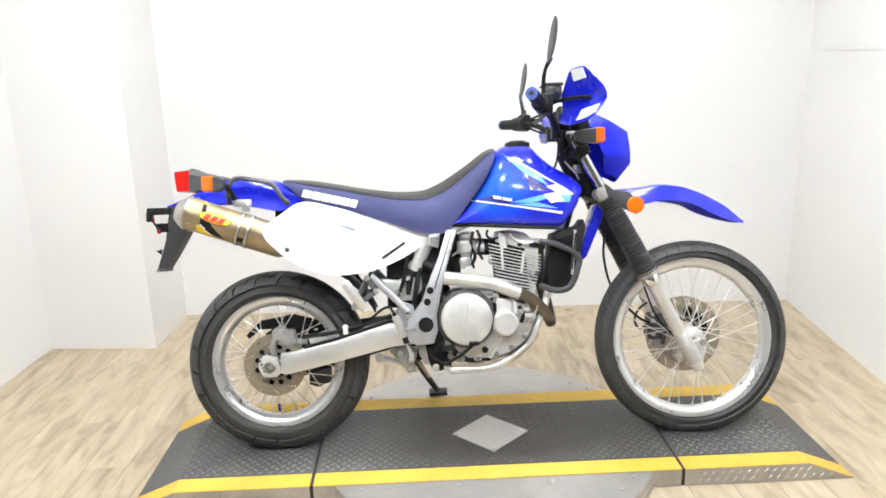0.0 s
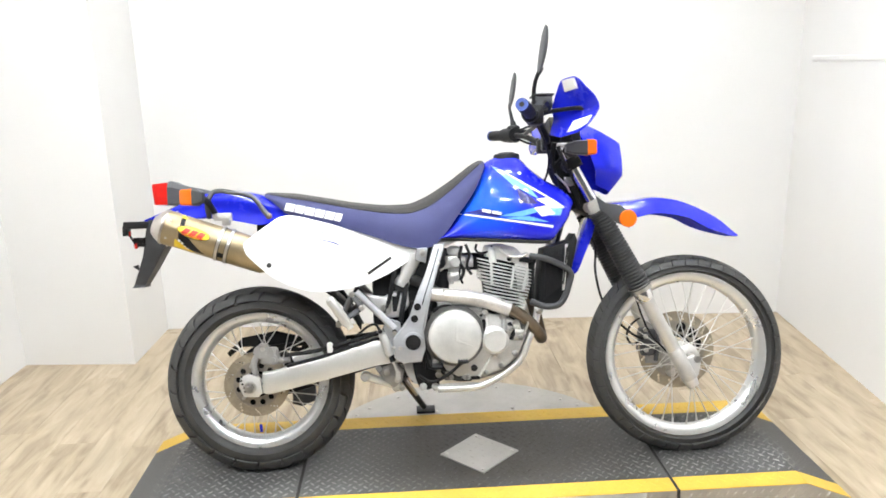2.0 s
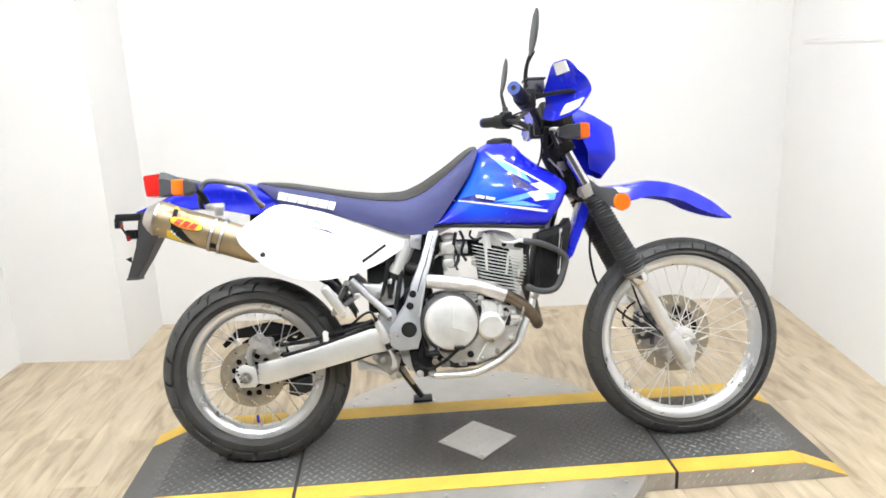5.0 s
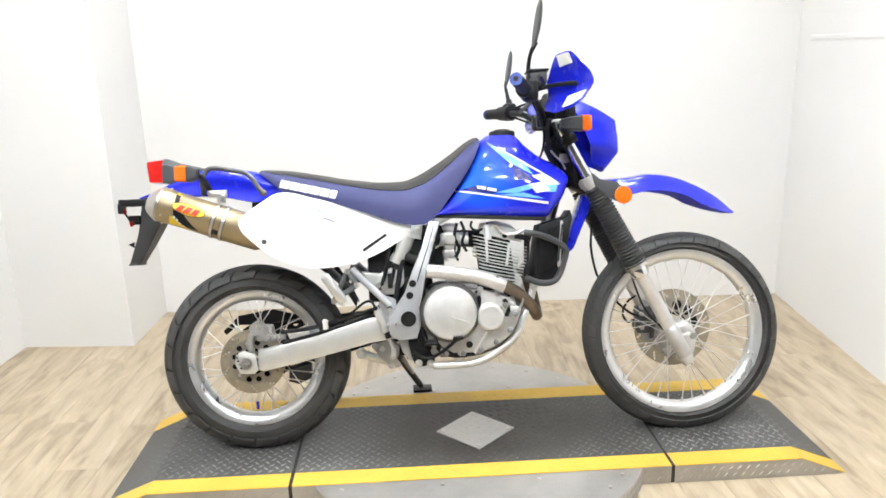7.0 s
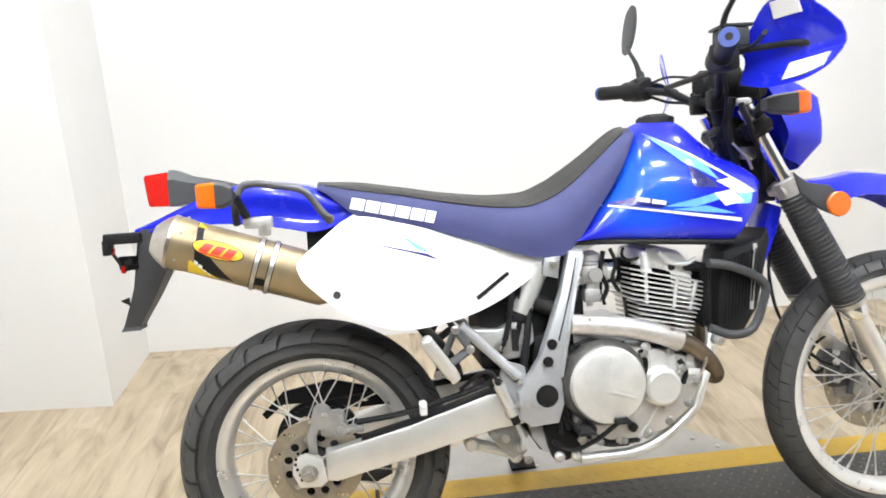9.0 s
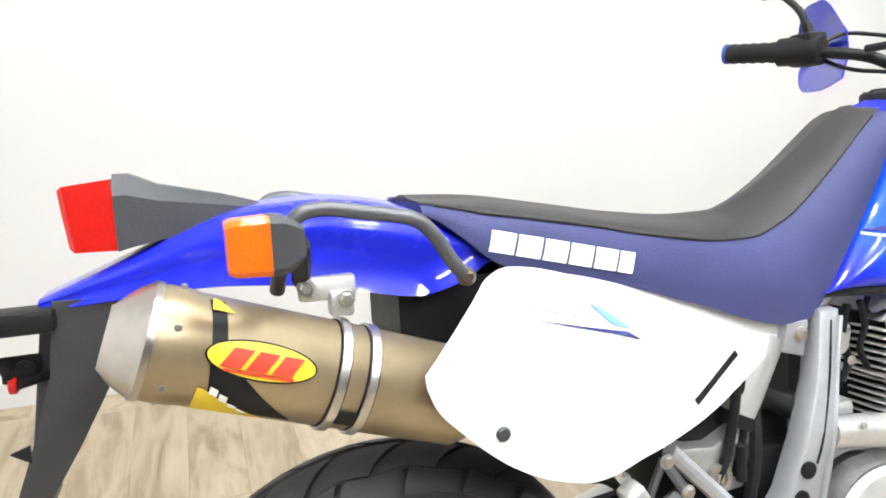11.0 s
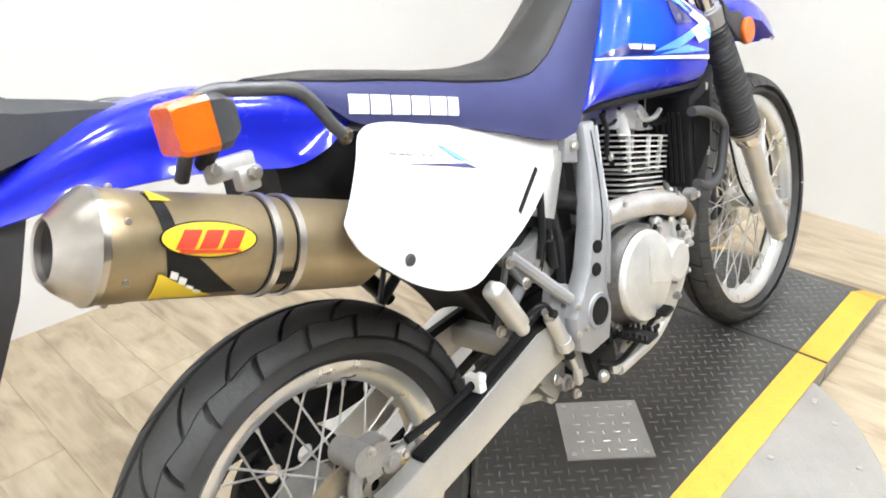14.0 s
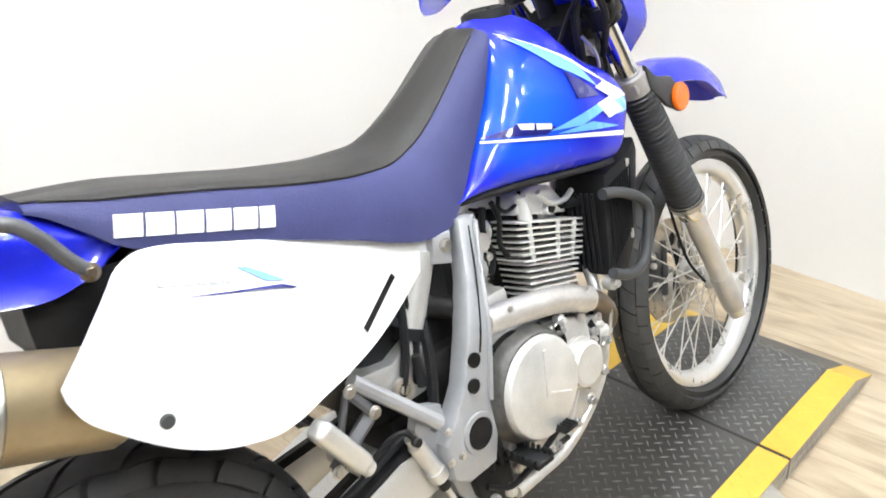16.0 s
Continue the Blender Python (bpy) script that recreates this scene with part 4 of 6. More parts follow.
part("brake_light_switch", rod((0.475, -0.125, 0.60), (0.475, -0.125, 0.55), 0.008, 10), BLACK, bike)

# -- foot controls and stand --
peg = part("foot_peg", join(box(0.585, 0.625, -0.225, -0.13, 0.367, 0.376, 0.002), rod((0.605, -0.14, 0.366), (0.605, -0.105, 0.345), 0.012)), BLACKMETAL, bike, "black serrated foot peg")
for k in range(8):
    for px in (0.584, 0.620):
        part("peg_tooth", box(px, px + 0.006, -0.223 + 0.012 * k, -0.217 + 0.012 * k, 0.375, 0.386, 0.001, 1), BLACKMETAL, peg)
pedal = part("brake_pedal", join(tube([(0.545, -0.142, 0.335), (0.59, -0.150, 0.312), (0.64, -0.165, 0.335), (0.69, -0.185, 0.378)], 0.0055, 8), box(0.675, 0.71, -0.212, -0.178, 0.38, 0.388, 0.002)), BLACKMETAL, bike, "black steel brake pedal")
for k in range(4):
    part("pedal_tooth", box(0.678 + 0.008 * k, 0.681 + 0.008 * k, -0.211, -0.179, 0.387, 0.392), BLACKMETAL, pedal)
stand = part("side_stand", join(tube([(0.480, 0.09, 0.300), (0.522, 0.22, 0.205), (0.570, 0.372, 0.102)], [0.014, 0.013, 0.012], 12), box(0.460, 0.530, 0.06, 0.11, 0.285, 0.325, 0.006), disc((0.482, 0.10, 0.305), 0.014, 0.05, "y", 12)), BLACKMETAL, bike, "black steel side stand, folded out")
part("stand_foot", box(-0.035, 0.04, -0.028, 0.028, 0.0, 0.010, 0.003), BLACKMETAL, stand).matrix_basis = pose(0.575, 0.385, 0.0815, 12.5, 0, 0)
part("stand_spring", tube([(0.500, 0.105, 0.270), (0.530, 0.20, 0.205), (0.540, 0.235, 0.183)], 0.006, 8), STEEL, stand)

# -- engine --
engine = part("engine", plate([(0.591, 0.542), (0.581, 0.479), (0.585, 0.383), (0.608, 0.338), (0.636, 0.306), (0.751, 0.304), (0.829, 0.328), (0.885, 0.364), (0.919, 0.420), (0.927, 0.474), (0.903, 0.517), (0.817, 0.540), (0.683, 0.551)], -0.125, 0.13, 0.014, 3), CASEDARK, bike, "cast aluminium single-cylinder engine")
cc = ((0.671, 0.464))
side_cover = plate([(0.598, 0.527), (0.596, 0.375), (0.632, 0.319), (0.747, 0.318), (0.825, 0.341), (0.878, 0.381), (0.905, 0.438), (0.891, 0.500), (0.800, 0.530), (0.682, 0.543)], -0.150, -0.124, 0.008, 3)
part("crankcase_cover", side_cover, CASEMID, engine)
part("clutch_cover", revolve([(1e-5, -0.192), (0.078, -0.192), (0.0845, -0.1895), (0.088, -0.183), (0.0885, -0.14), (1e-5, -0.14)], (cc[0], 0, cc[1]), "y", 64), CASEALU, engine, "smooth round silver clutch cover")
part("cover_skirt", revolve([(0.0887, -0.149), (0.1025, -0.149), (0.101, -0.154), (0.0955, -0.164), (0.0915, -0.177), (0.0887, -0.178)], (cc[0], 0, cc[1]), "y", 64, closed=True), SKIRT, engine, "dark grey cast skirt of the clutch cover")
part("cover_crease", plate([(cc[0] + 0.004, cc[1] + 0.066), (cc[0] + 0.012, cc[1] + 0.066), (cc[0] + 0.006, cc[1] - 0.010), (cc[0] + 0.058, cc[1] - 0.030), (cc[0] + 0.057, cc[1] - 0.036), (cc[0] - 0.004, cc[1] - 0.014)], -0.1945, -0.190, 0.001), CASEALU, engine)
sc = ((0.804, 0.444))
part("filter_cover", revolve([(1e-5, -0.181), (0.036, -0.181), (0.042, -0.176), (0.044, -0.16), (0.047, -0.158), (0.047, -0.14), (1e-5, -0.14)], (sc[0], 0, sc[1]), "y", 48), CASEALU, engine, "small round silver oil filter cover")
for k in range(3):
    a = 0.6 + 2.1 * k
    bolt(sc[0] + 0.049 * math.cos(a), -0.165, sc[1] + 0.049 * math.sin(a), 0.006, 0.012, engine)
for px, pz in [(0.609, 0.529), (0.634, 0.543), (0.715, 0.540), (0.766, 0.526), (0.832, 0.520), (0.879, 0.499), (0.896, 0.450), (0.875, 0.394), (0.826, 0.358), (0.768, 0.332), (0.702, 0.322), (0.639, 0.334), (0.605, 0.378), (0.613, 0.335)]:
    part("case_bolt", join(disc((px, -0.152, pz), 0.0075, 0.012, "y", 6), disc((px, -0.150, pz), 0.011, 0.008, "y", 14)), STEEL, engine)
dp = ((0.732, 0.354))
part("drain_plug", join(disc((dp[0], -0.158, dp[1]), 0.011, 0.014, "y", 20), disc((dp[0], -0.166, dp[1]), 0.005, 0.006, "y", 6)), DARK, engine)
part("case_rib", rod([(x, -0.150, z) for x, z in [(0.793, 0.392)]][0], [(x, -0.150, z) for x, z in [(0.749, 0.323)]][0], 0.004, 8), CASEALU, engine)
for (x0, z0), (x1, z1) in zip([(0.775, 0.522), (0.836, 0.519), (0.859, 0.471)], [(0.777, 0.474), (0.838, 0.472), (0.910, 0.463)]):
    part("case_lug", rod((x0, -0.145, z0), (x1, -0.150, z1), 0.009, 10), CASEALU, engine)
part("oil_line", tube([(x, -0.155, z) for x, z in [(0.877, 0.441), (0.902, 0.463), (0.917, 0.497), (0.904, 0.513)]], 0.004, 8), STEEL, engine)

# cylinder and head with cooling fins
fz = ((0.765, 0.714)), ((0.961, 0.664)), ((0.779, 0.566)), ((0.922, 0.539))
cyl = part("cylinder", loft([[Vector((0.855 + 0.062 * math.cos(a) - 0.02 * t, 0.062 * math.sin(a), 0.53 + 0.20 * t)) for a in (2 * math.pi * k / 28 for k in range(28))] for t in (0, 1)]), DARK, engine, "finned cylinder")
NF = 13
for k in range(NF):
    t = k / (NF - 1)
    xl, zl = fz[0][0] * (1 - t) + fz[2][0] * t, fz[0][1] * (1 - t) + fz[2][1] * t
    xr, zr = fz[1][0] * (1 - t) + fz[3][0] * t, fz[1][1] * (1 - t) + fz[3][1] * t
    if k >= 7:
        xl += 0.012
    wy = 0.092 if k < 7 else 0.084
    bm = box(0, 1, -wy, wy, -0.0018, 0.0018)
    bmesh.ops.bevel(bm, geom=[e for e in bm.edges if abs(e.verts[0].co.z - e.verts[1].co.z) > 0.003], offset=0.02, segments=3, affect="EDGES")
    for v in bm.verts:
        s = v.co.x
        v.co = Vector((xl + (xr - xl) * s, v.co.y, zl + (zr - zl) * s + v.co.z))
    part("fin", bm, FINALU, cyl)
for s in (0.22, 0.62, 0.86):
    x0, z0 = fz[0][0] * (1 - s) + fz[1][0] * s, fz[0][1] * (1 - s) + fz[1][1] * s
    x1, z1 = fz[2][0] * (1 - s) + fz[3][0] * s, fz[2][1] * (1 - s) + fz[3][1] * s
    part("fin_rib", rod((x0, -0.088, z0), (x0 * 0.45 + x1 * 0.55, -0.082, z0 * 0.45 + z1 * 0.55), 0.005, 8), FINALU, cyl)
part("cylinder_head", join(plate([(0.789, 0.720), (0.802, 0.755), (0.849, 0.761), (0.897, 0.747), (0.922, 0.719), (0.934, 0.684), (0.886, 0.695)], -0.075, 0.075, 0.008), disc([(x, -0.08, z) for x, z in [(0.873, 0.709)]][0], 0.012, 0.02, "y", 18), rod([(x, -0.07, z) for x, z in [(0.813, 0.746)]][0], [(x, -0.075, z) for x, z in [(0.816, 0.698)]][0], 0.013, 12)), FINALU, engine, "cast cylinder head cover")
part("head_pipe", tube([(x, -0.092, z) for x, z in [(0.840, 0.749), (0.866, 0.721), (0.908, 0.716), (0.934, 0.727)]], 0.0055, 8), ALU, engine)
part("spark_cap", rod([(x, -0.085, z) for x, z in [(0.908, 0.708)]][0], [(x, -0.08, z) for x, z in [(0.962, 0.698)]][0], 0.010, 10), BLACK, engine)
part("ignition_lead", tube([(x, -0.07, z) for x, z in [(0.762, 0.764), (0.758, 0.745), (0.775, 0.732), (0.806, 0.739), (0.815, 0.758)]], 0.004, 8), BLACK, engine)
part("plug_hole", disc([(x, -0.0915, z) for x, z in [(0.871, 0.710)]][0], 0.0085, 0.004, "y", 16), DARK, engine)
for pts, r, mt in (
    ([(x, -0.135, z) for x, z in [(0.599, 0.543), (0.614, 0.550), (0.629, 0.537), (0.656, 0.542), (0.683, 0.547)]], 0.008, DARK),
    ([(x, -0.155, z) for x, z in [(0.760, 0.532), (0.771, 0.503), (0.766, 0.475), (0.754, 0.454)]], 0.006, DARK),
    ([(x, -0.150, z) for x, z in [(0.614, 0.366), (0.632, 0.338), (0.673, 0.317), (0.722, 0.315)]], 0.006, DARK),
    ([(x, -0.125, z) for x, z in [(0.770, 0.557), (0.808, 0.550), (0.855, 0.535), (0.903, 0.513)]], 0.012, DARK),
    ([(x, -0.150, z) for x, z in [(0.854, 0.500), (0.868, 0.470), (0.860, 0.442)]], 0.007, BLACK),
):
    part("engine_hose", tube(pts, r, 8), mt, bike)
for (px, pz), r in zip([(0.614, 0.354), (0.654, 0.326), (0.711, 0.323), (0.772, 0.336), (0.823, 0.356), (0.870, 0.396), (0.891, 0.449), (0.767, 0.522), (0.615, 0.529), (0.859, 0.480)], (0.007, 0.007, 0.007, 0.007, 0.007, 0.007, 0.007, 0.008, 0.008, 0.008)):
    part("case_bolt", join(disc((px, -0.154, pz), r * 1.25, 0.012, "y", 14), disc((px, -0.161, pz), r * 0.8, 0.008, "y", 6)), CASEDARK, engine)
# Dark strip that draws the shade under the cover's lower edge as a shape.
part("lower_cover_shadow", plate([(0.603, 0.378), (0.626, 0.338), (0.673, 0.313), (0.749, 0.314), (0.753, 0.325), (0.677, 0.327), (0.640, 0.349), (0.618, 0.381)], -0.153, -0.145, 0.002), DARK, engine)
part("float_bowl", join(box(0.658, 0.712, -0.078, -0.02, 0.638, 0.672, 0.008), box(0.652, 0.72, -0.08, -0.02, 0.684, 0.728, 0.008), rod((0.685, -0.08, 0.705), (0.685, -0.092, 0.705), 0.017, 16), rod((0.672, -0.07, 0.63), (0.672, -0.07, 0.645), 0.008, 10), *[disc((px, -0.081, pz), 0.004, 0.006, "y", 8) for px in (0.66, 0.71) for pz in (0.69, 0.722)]), CASEMID, bike, "grey carburettor float bowl and body")
# carburettor
part("carburettor", join(*[revolve(p, (0.685, -0.045, 0.0), "z", 20) for p in ([(1e-5, 0.655), (0.018, 0.655), (0.022, 0.665), (0.022, 0.69), (0.026, 0.695), (0.026, 0.70), (0.021, 0.705), (0.021, 0.735), (0.027, 0.738), (0.027, 0.75), (0.012, 0.76), (1e-5, 0.76)],)], rod((0.65, -0.03, 0.705), (0.75, -0.03, 0.705), 0.022, 16), box(0.665, 0.70, -0.075, -0.045, 0.665, 0.70, 0.004)), CASEALU, bike, "cast aluminium carburettor")
part("inlet_boot", rod((0.725, -0.02, 0.705), (0.79, 0, 0.70), 0.03, 18), BLACK, bike)
part("air_boot", rod((0.56, -0.02, 0.72), (0.665, -0.03, 0.705), 0.034, 18), BLACK, bike)
part("throttle_cable", tube([(0.715, -0.06, 0.735), (0.705, -0.07, 0.70), (0.70, -0.075, 0.66), (0.71, -0.07, 0.63)], 0.004, 6), BLACK, bike)
part("choke_lever", join(rod((0.655, -0.07, 0.69), (0.628, -0.085, 0.675), 0.004, 6), disc((0.655, -0.074, 0.69), 0.008, 0.008)), STEEL, bike)
part("starter_cover", box(0.665, 0.755, -0.06, 0.05, 0.555, 0.60, 0.012), CASEALU, bike)

for pts, r in (
    ([(x, -0.150, z) for x, z in [(0.610, 0.557), (0.644, 0.565), (0.682, 0.558), (0.723, 0.551)]], 0.0045),
    ([(x, -0.140, z) for x, z in [(0.773, 0.550), (0.799, 0.535), (0.834, 0.534), (0.871, 0.513), (0.893, 0.478)]], 0.005),
    ([(x, -0.145, z) for x, z in [(0.573, 0.567), (0.578, 0.491), (0.571, 0.416), (0.584, 0.358)]], 0.005),
    ([(x, -0.12, z) for x, z in [(0.634, 0.757), (0.621, 0.716), (0.627, 0.678), (0.610, 0.637)]], 0.0045),
    ([(x, -0.09, z) for x, z in [(0.722, 0.765), (0.734, 0.730), (0.725, 0.692), (0.740, 0.661)]], 0.005),
    ([(x, -0.08, z) for x, z in [(0.709, 0.760), (0.700, 0.712), (0.714, 0.673), (0.701, 0.642)]], 0.006),
):
    part("engine_hose", tube(pts, r, 8), BLACK, bike)
for (px, pz), r, h in zip([(0.776, 0.537), (0.818, 0.543), (0.848, 0.530), (0.878, 0.487), (0.608, 0.514), (0.598, 0.482)], (0.010, 0.008, 0.009, 0.010, 0.011, 0.009), (0.02, 0.025, 0.02, 0.02, 0.02, 0.02)):
    part("engine_fitting", join(disc((px, -0.148, pz), r, h, "y", 12, 0.2), disc((px, -0.148 - h * 0.5, pz), r * 0.6, 0.01, "y", 6)), CASEALU, engine)
# -- exhaust --
hp = [(x, -0.152, z) for x, z in [(0.604, 0.605), (0.683, 0.594), (0.777, 0.575), (0.858, 0.545)]]
header = part("exhaust_header", tube([hp[3], (0.895, -0.145, 0.523), (0.935, -0.13, 0.487), (0.966, -0.10, 0.447), (0.978, -0.06, 0.432), (0.976, -0.025, 0.47), (0.955, -0.02, 0.56), (0.93, -0.02, 0.60)], 0.0205, 16), BROWNPIPE, bike, "heat-browned exhaust header pipe")
part("heat_shield", tube([(hp[0][0] - 0.005, -0.15, hp[0][2])] + hp[1:], [0.0225, 0.0235, 0.0245, 0.024], 20), SHIELD, header, "dull steel header heat shield")
part("mid_pipe", tube([(0.62, -0.135, 0.606), (0.53, -0.09, 0.655), (0.35, -0.07, 0.70), (0.15, -0.09, 0.73), (0.06, -0.145, 0.745)], 0.0195, 14), DARK, header)
for px, pz in [(0.638, 0.616), (0.831, 0.578)]:
    part("shield_rivet", disc((px, -0.1745, pz), 0.005, 0.004, "y", 12), STEEL, header)
MA, MB = Vector((-0.250, -0.166, 0.857)), Vector((0.075, -0.148, 0.741))
MD = (MB - MA).normalized()
MU = Vector((0, 1, 0)).cross(MD).normalized() * -1
if MU.z < 0:
    MU = -MU
MS = MD.cross(MU)
if MS.y > 0:
    MS = -MS
MLEN = (MB - MA).length


def can(s, ang, r):
    """A point on the silencer: s along it, ang from its outer side upwards."""
    return MA + MD * s + (MS * math.cos(ang) * 0.94 + MU * math.sin(ang)) * r


MR = 0.0550
muffler = part("muffler", loft([[can(s, 2 * math.pi * k / 48, r) for k in range(48)] for s, r in ((0.0, MR), (0.006, MR + 0.0012), (0.03, MR + 0.0012), (0.033, MR), (MLEN - 0.02, MR), (MLEN, MR * 0.8), (MLEN + 0.02, 0.03))]), TITAN, bike, "bronze titanium exhaust silencer can")
part("end_cap", loft([[can(s, 2 * math.pi * k / 48, r) - MU * o for k in range(48)] for s, r, o in ((0.001, MR + 0.0025, 0), (-0.006, MR + 0.0025, 0), (-0.010, MR - 0.001, 0), (-0.019, MR - 0.0065, 0.001), (-0.029, 0.0400, 0.003), (-0.036, 0.0325, 0.004), (-0.039, 0.030, 0.004), (-0.037, 0.0275, 0.004), (-0.008, 0.0265, 0.004))]), CAPALU, muffler, "polished aluminium end cone")
part("outlet", loft([[can(s, 2 * math.pi * k / 32, r) - MU * 0.004 for k in range(32)] for s, r in ((-0.031, 0.0268), (-0.009, 0.0262))]), DARK, muffler)
for k in range(6):
    p = can(0.018, k * math.pi / 3 + 0.5, MR + 0.002)
    part("rivet", disc(p, 0.0035, 0.004, "y", 10), STEEL, muffler)


def band(name, s0, s1, a0, a1, lift, material, parent, thick=0.002, skew=0.0, n=28, label=""):
    return part(name, sheet(lambda a, b: can(s0 + (s1 - s0) * b + skew * (a - 0.5), a0 + (a1 - a0) * a, MR + lift), n, 2, -thick), material, parent, label)


for s in (0.174, 0.205):
    band("clamp_band", s, s + 0.009, -math.pi, math.pi, 0.004, STEEL, muffler, 0.004, 0, 48)
    band("clamp_rubber", s - 0.002, s + 0.011, -math.pi, math.pi, 0.001, DARK, muffler, 0.001, 0, 48)
band("clamp_strap", 0.183, 0.206, -0.75, -0.45, 0.0035, DARK, muffler)
band("label_dark", 0.052, 0.066, -1.0, 1.25, 0.0012, BLACK, muffler, 0.001, -0.02, label="black product label")
part("label_wedge", sheet(lambda a, b: can(0.055 + 0.012 * b + (0.075 * (1 - b)) * 0 + a * (0.02 + 0.055 * b), 0.05 - 1.0 * b, MR + 0.0014), 8, 10, -0.0008), BLACK, muffler)
part("label_yellow", sheet(lambda a, b: can(0.047 + a * (0.004 + 0.062 * b), -0.42 - 0.60 * b, MR + 0.0024), 8, 10, -0.0008), YELDECAL, muffler)


def oval(cs, ca, ls, la, lift, material, name):
    bm = bmesh.new()
    vs = [[bm.verts.new(can(cs + ls * q * math.cos(t), ca + la * q * math.sin(t), MR + lift)) for t in (2 * math.pi * k / 40 for k in range(40))] for q in (1.0, 0.66, 0.33)]
    mid = bm.verts.new(can(cs, ca, MR + lift))
    for a, b in zip(vs, vs[1:]):
        for i in range(40):
            bm.faces.new((a[i - 1], a[i], b[i], b[i - 1]))
    for i in range(40):
        bm.faces.new((vs[-1][i - 1], vs[-1][i], mid))
    return part(name, clean(bm), material, muffler)


oval(0.098, 0.20, 0.053, 0.33, 0.0028, BLACK, "badge_edge")
oval(0.098, 0.20, 0.051, 0.30, 0.0034, YELDECAL, "badge")
for k in range(3):
    part("badge_shape", sheet(lambda a, b: can(0.060 + 0.024 * k + 0.019 * a + 0.010 * b, 0.20 - 0.17 + 0.32 * b, MR + 0.0045), 4, 6, -0.0006), REDDECAL, muffler)
part("badge_shape", sheet(lambda a, b: can(0.064 + 0.066 * a, 0.20 - 0.235 + 0.05 * b, MR + 0.0045), 10, 2, -0.0006), REDDECAL, muffler)
part("label_yellow", sheet(lambda a, b: can(0.045 + a * (0.004 + 0.016 * (1 - b)), 0.95 + 0.28 * b, MR + 0.0024), 4, 6, -0.0008), YELDECAL, muffler)
for k in range(4):
    part("label_bar", sheet(lambda a, b: can(0.058 + 0.010 * k + 0.008 * a, -0.46 - 0.11 * k - 0.05 * a + (0.13 if k < 2 else 0.06) * b, MR + 0.0042), 3, 3, -0.0006), DECALWHITE, muffler)
part("silencer_bracket", join(box(-0.105, -0.045, -0.150, -0.135, 0.872, 0.897, 0.004), box(-0.075, -0.05, -0.160, -0.138, 0.855, 0.882, 0.004)), CASEMID, bike, "cast silencer bracket")
bolt(-0.06, -0.17, 0.875, 0.007, 0.008)
bolt(-0.098, -0.155, 0.888, 0.007, 0.008)

# -- seat --
SEAT_TOP = [(0.053, 0.961), (0.130, 0.956), (0.242, 0.937), (0.355, 0.916), (0.468, 0.904), (0.526, 0.905), (0.584, 0.924), (0.643, 0.957), (0.702, 0.996), (0.751, 1.032), (0.784, 1.049), (0.800, 1.050)]
SEAT_LOW = [(0.059, 0.947), (0.096, 0.916), (0.132, 0.885), (0.242, 0.859), (0.390, 0.810), (0.567, 0.758), (0.600, 0.759), (0.635, 0.782), (0.694, 0.856), (0.755, 0.939), (0.791, 1.009), (0.798, 1.028)]
SEAT_W = [(0.05, 0.085), (0.12, 0.115), (0.3, 0.128), (0.5, 0.130), (0.65, 0.106), (0.8, 0.080)]


def seat_half(x, z):
    lo, hi = ip(x, SEAT_LOW), ip(x, SEAT_TOP)
    t = min(1, max(0, (z - lo) / max(1e-4, hi - lo)))
    flat = ip(t, [(0, 1.0), (0.3, 0.985), (0.7, 0.90), (0.86, 0.79), (0.95, 0.58), (1, 0.30)])
    hump = ip(t, [(0, 1.0), (0.3, 0.97), (0.6, 0.85), (0.78, 0.67), (0.90, 0.44), (1, 0.10)])
    k = min(1, max(0, (x - 0.36) / 0.22))
    k = k * k * (3 - 2 * k)
    return ip(x, SEAT_W) * (flat * (1 - k) + hump * k)


def seat_ring(x, t0, t1, grow=0.0):
    lo, hi = ip(x, SEAT_LOW), ip(x, SEAT_TOP)
    ts = [t0 + (t1 - t0) * k / 9 for k in range(10)]
    right = [Vector((x, -seat_half(x, lo + (hi - lo) * t) - grow, lo + (hi - lo) * t + grow * t)) for t in ts]
    w = -right[-1].y
    crown = [Vector((x, -w * c, right[-1].z + (1 - c * c) * 0.004)) for c in (0.6, 0.2)] if t1 > 0.99 else []
    half = right + crown
    return half + [Vector((p.x, -p.y, p.z)) for p in half[::-1]]


xs = [0.052 + (0.797 - 0.052) * k / 44 for k in range(45)]
seat = part("seat", loft([seat_ring(x, 0.0, 0.90) for x in xs]), VINYL, bike, "navy blue vinyl seat with charcoal top", sharp=50)
part("seat_top", loft([seat_ring(x, 0.81, 1.0, 0.0022) for x in xs]), VINYLTOP, seat, "charcoal grey vinyl seat top", sharp=50)
part("seat_piping", join(*[tube([(x, s * (seat_half(x, ip(x, SEAT_LOW) * 0.19 + ip(x, SEAT_TOP) * 0.81) + 0.002), ip(x, SEAT_LOW) * 0.19 + ip(x, SEAT_TOP) * 0.81) for x in xs[1:-1]], 0.0022, 6, 1, smooth=False) for s in (-1, 1)]), VINYLTOP, seat)
lg = [(0.127, 0.925), (0.325, 0.878), (0.316, 0.853), (0.119, 0.901)]
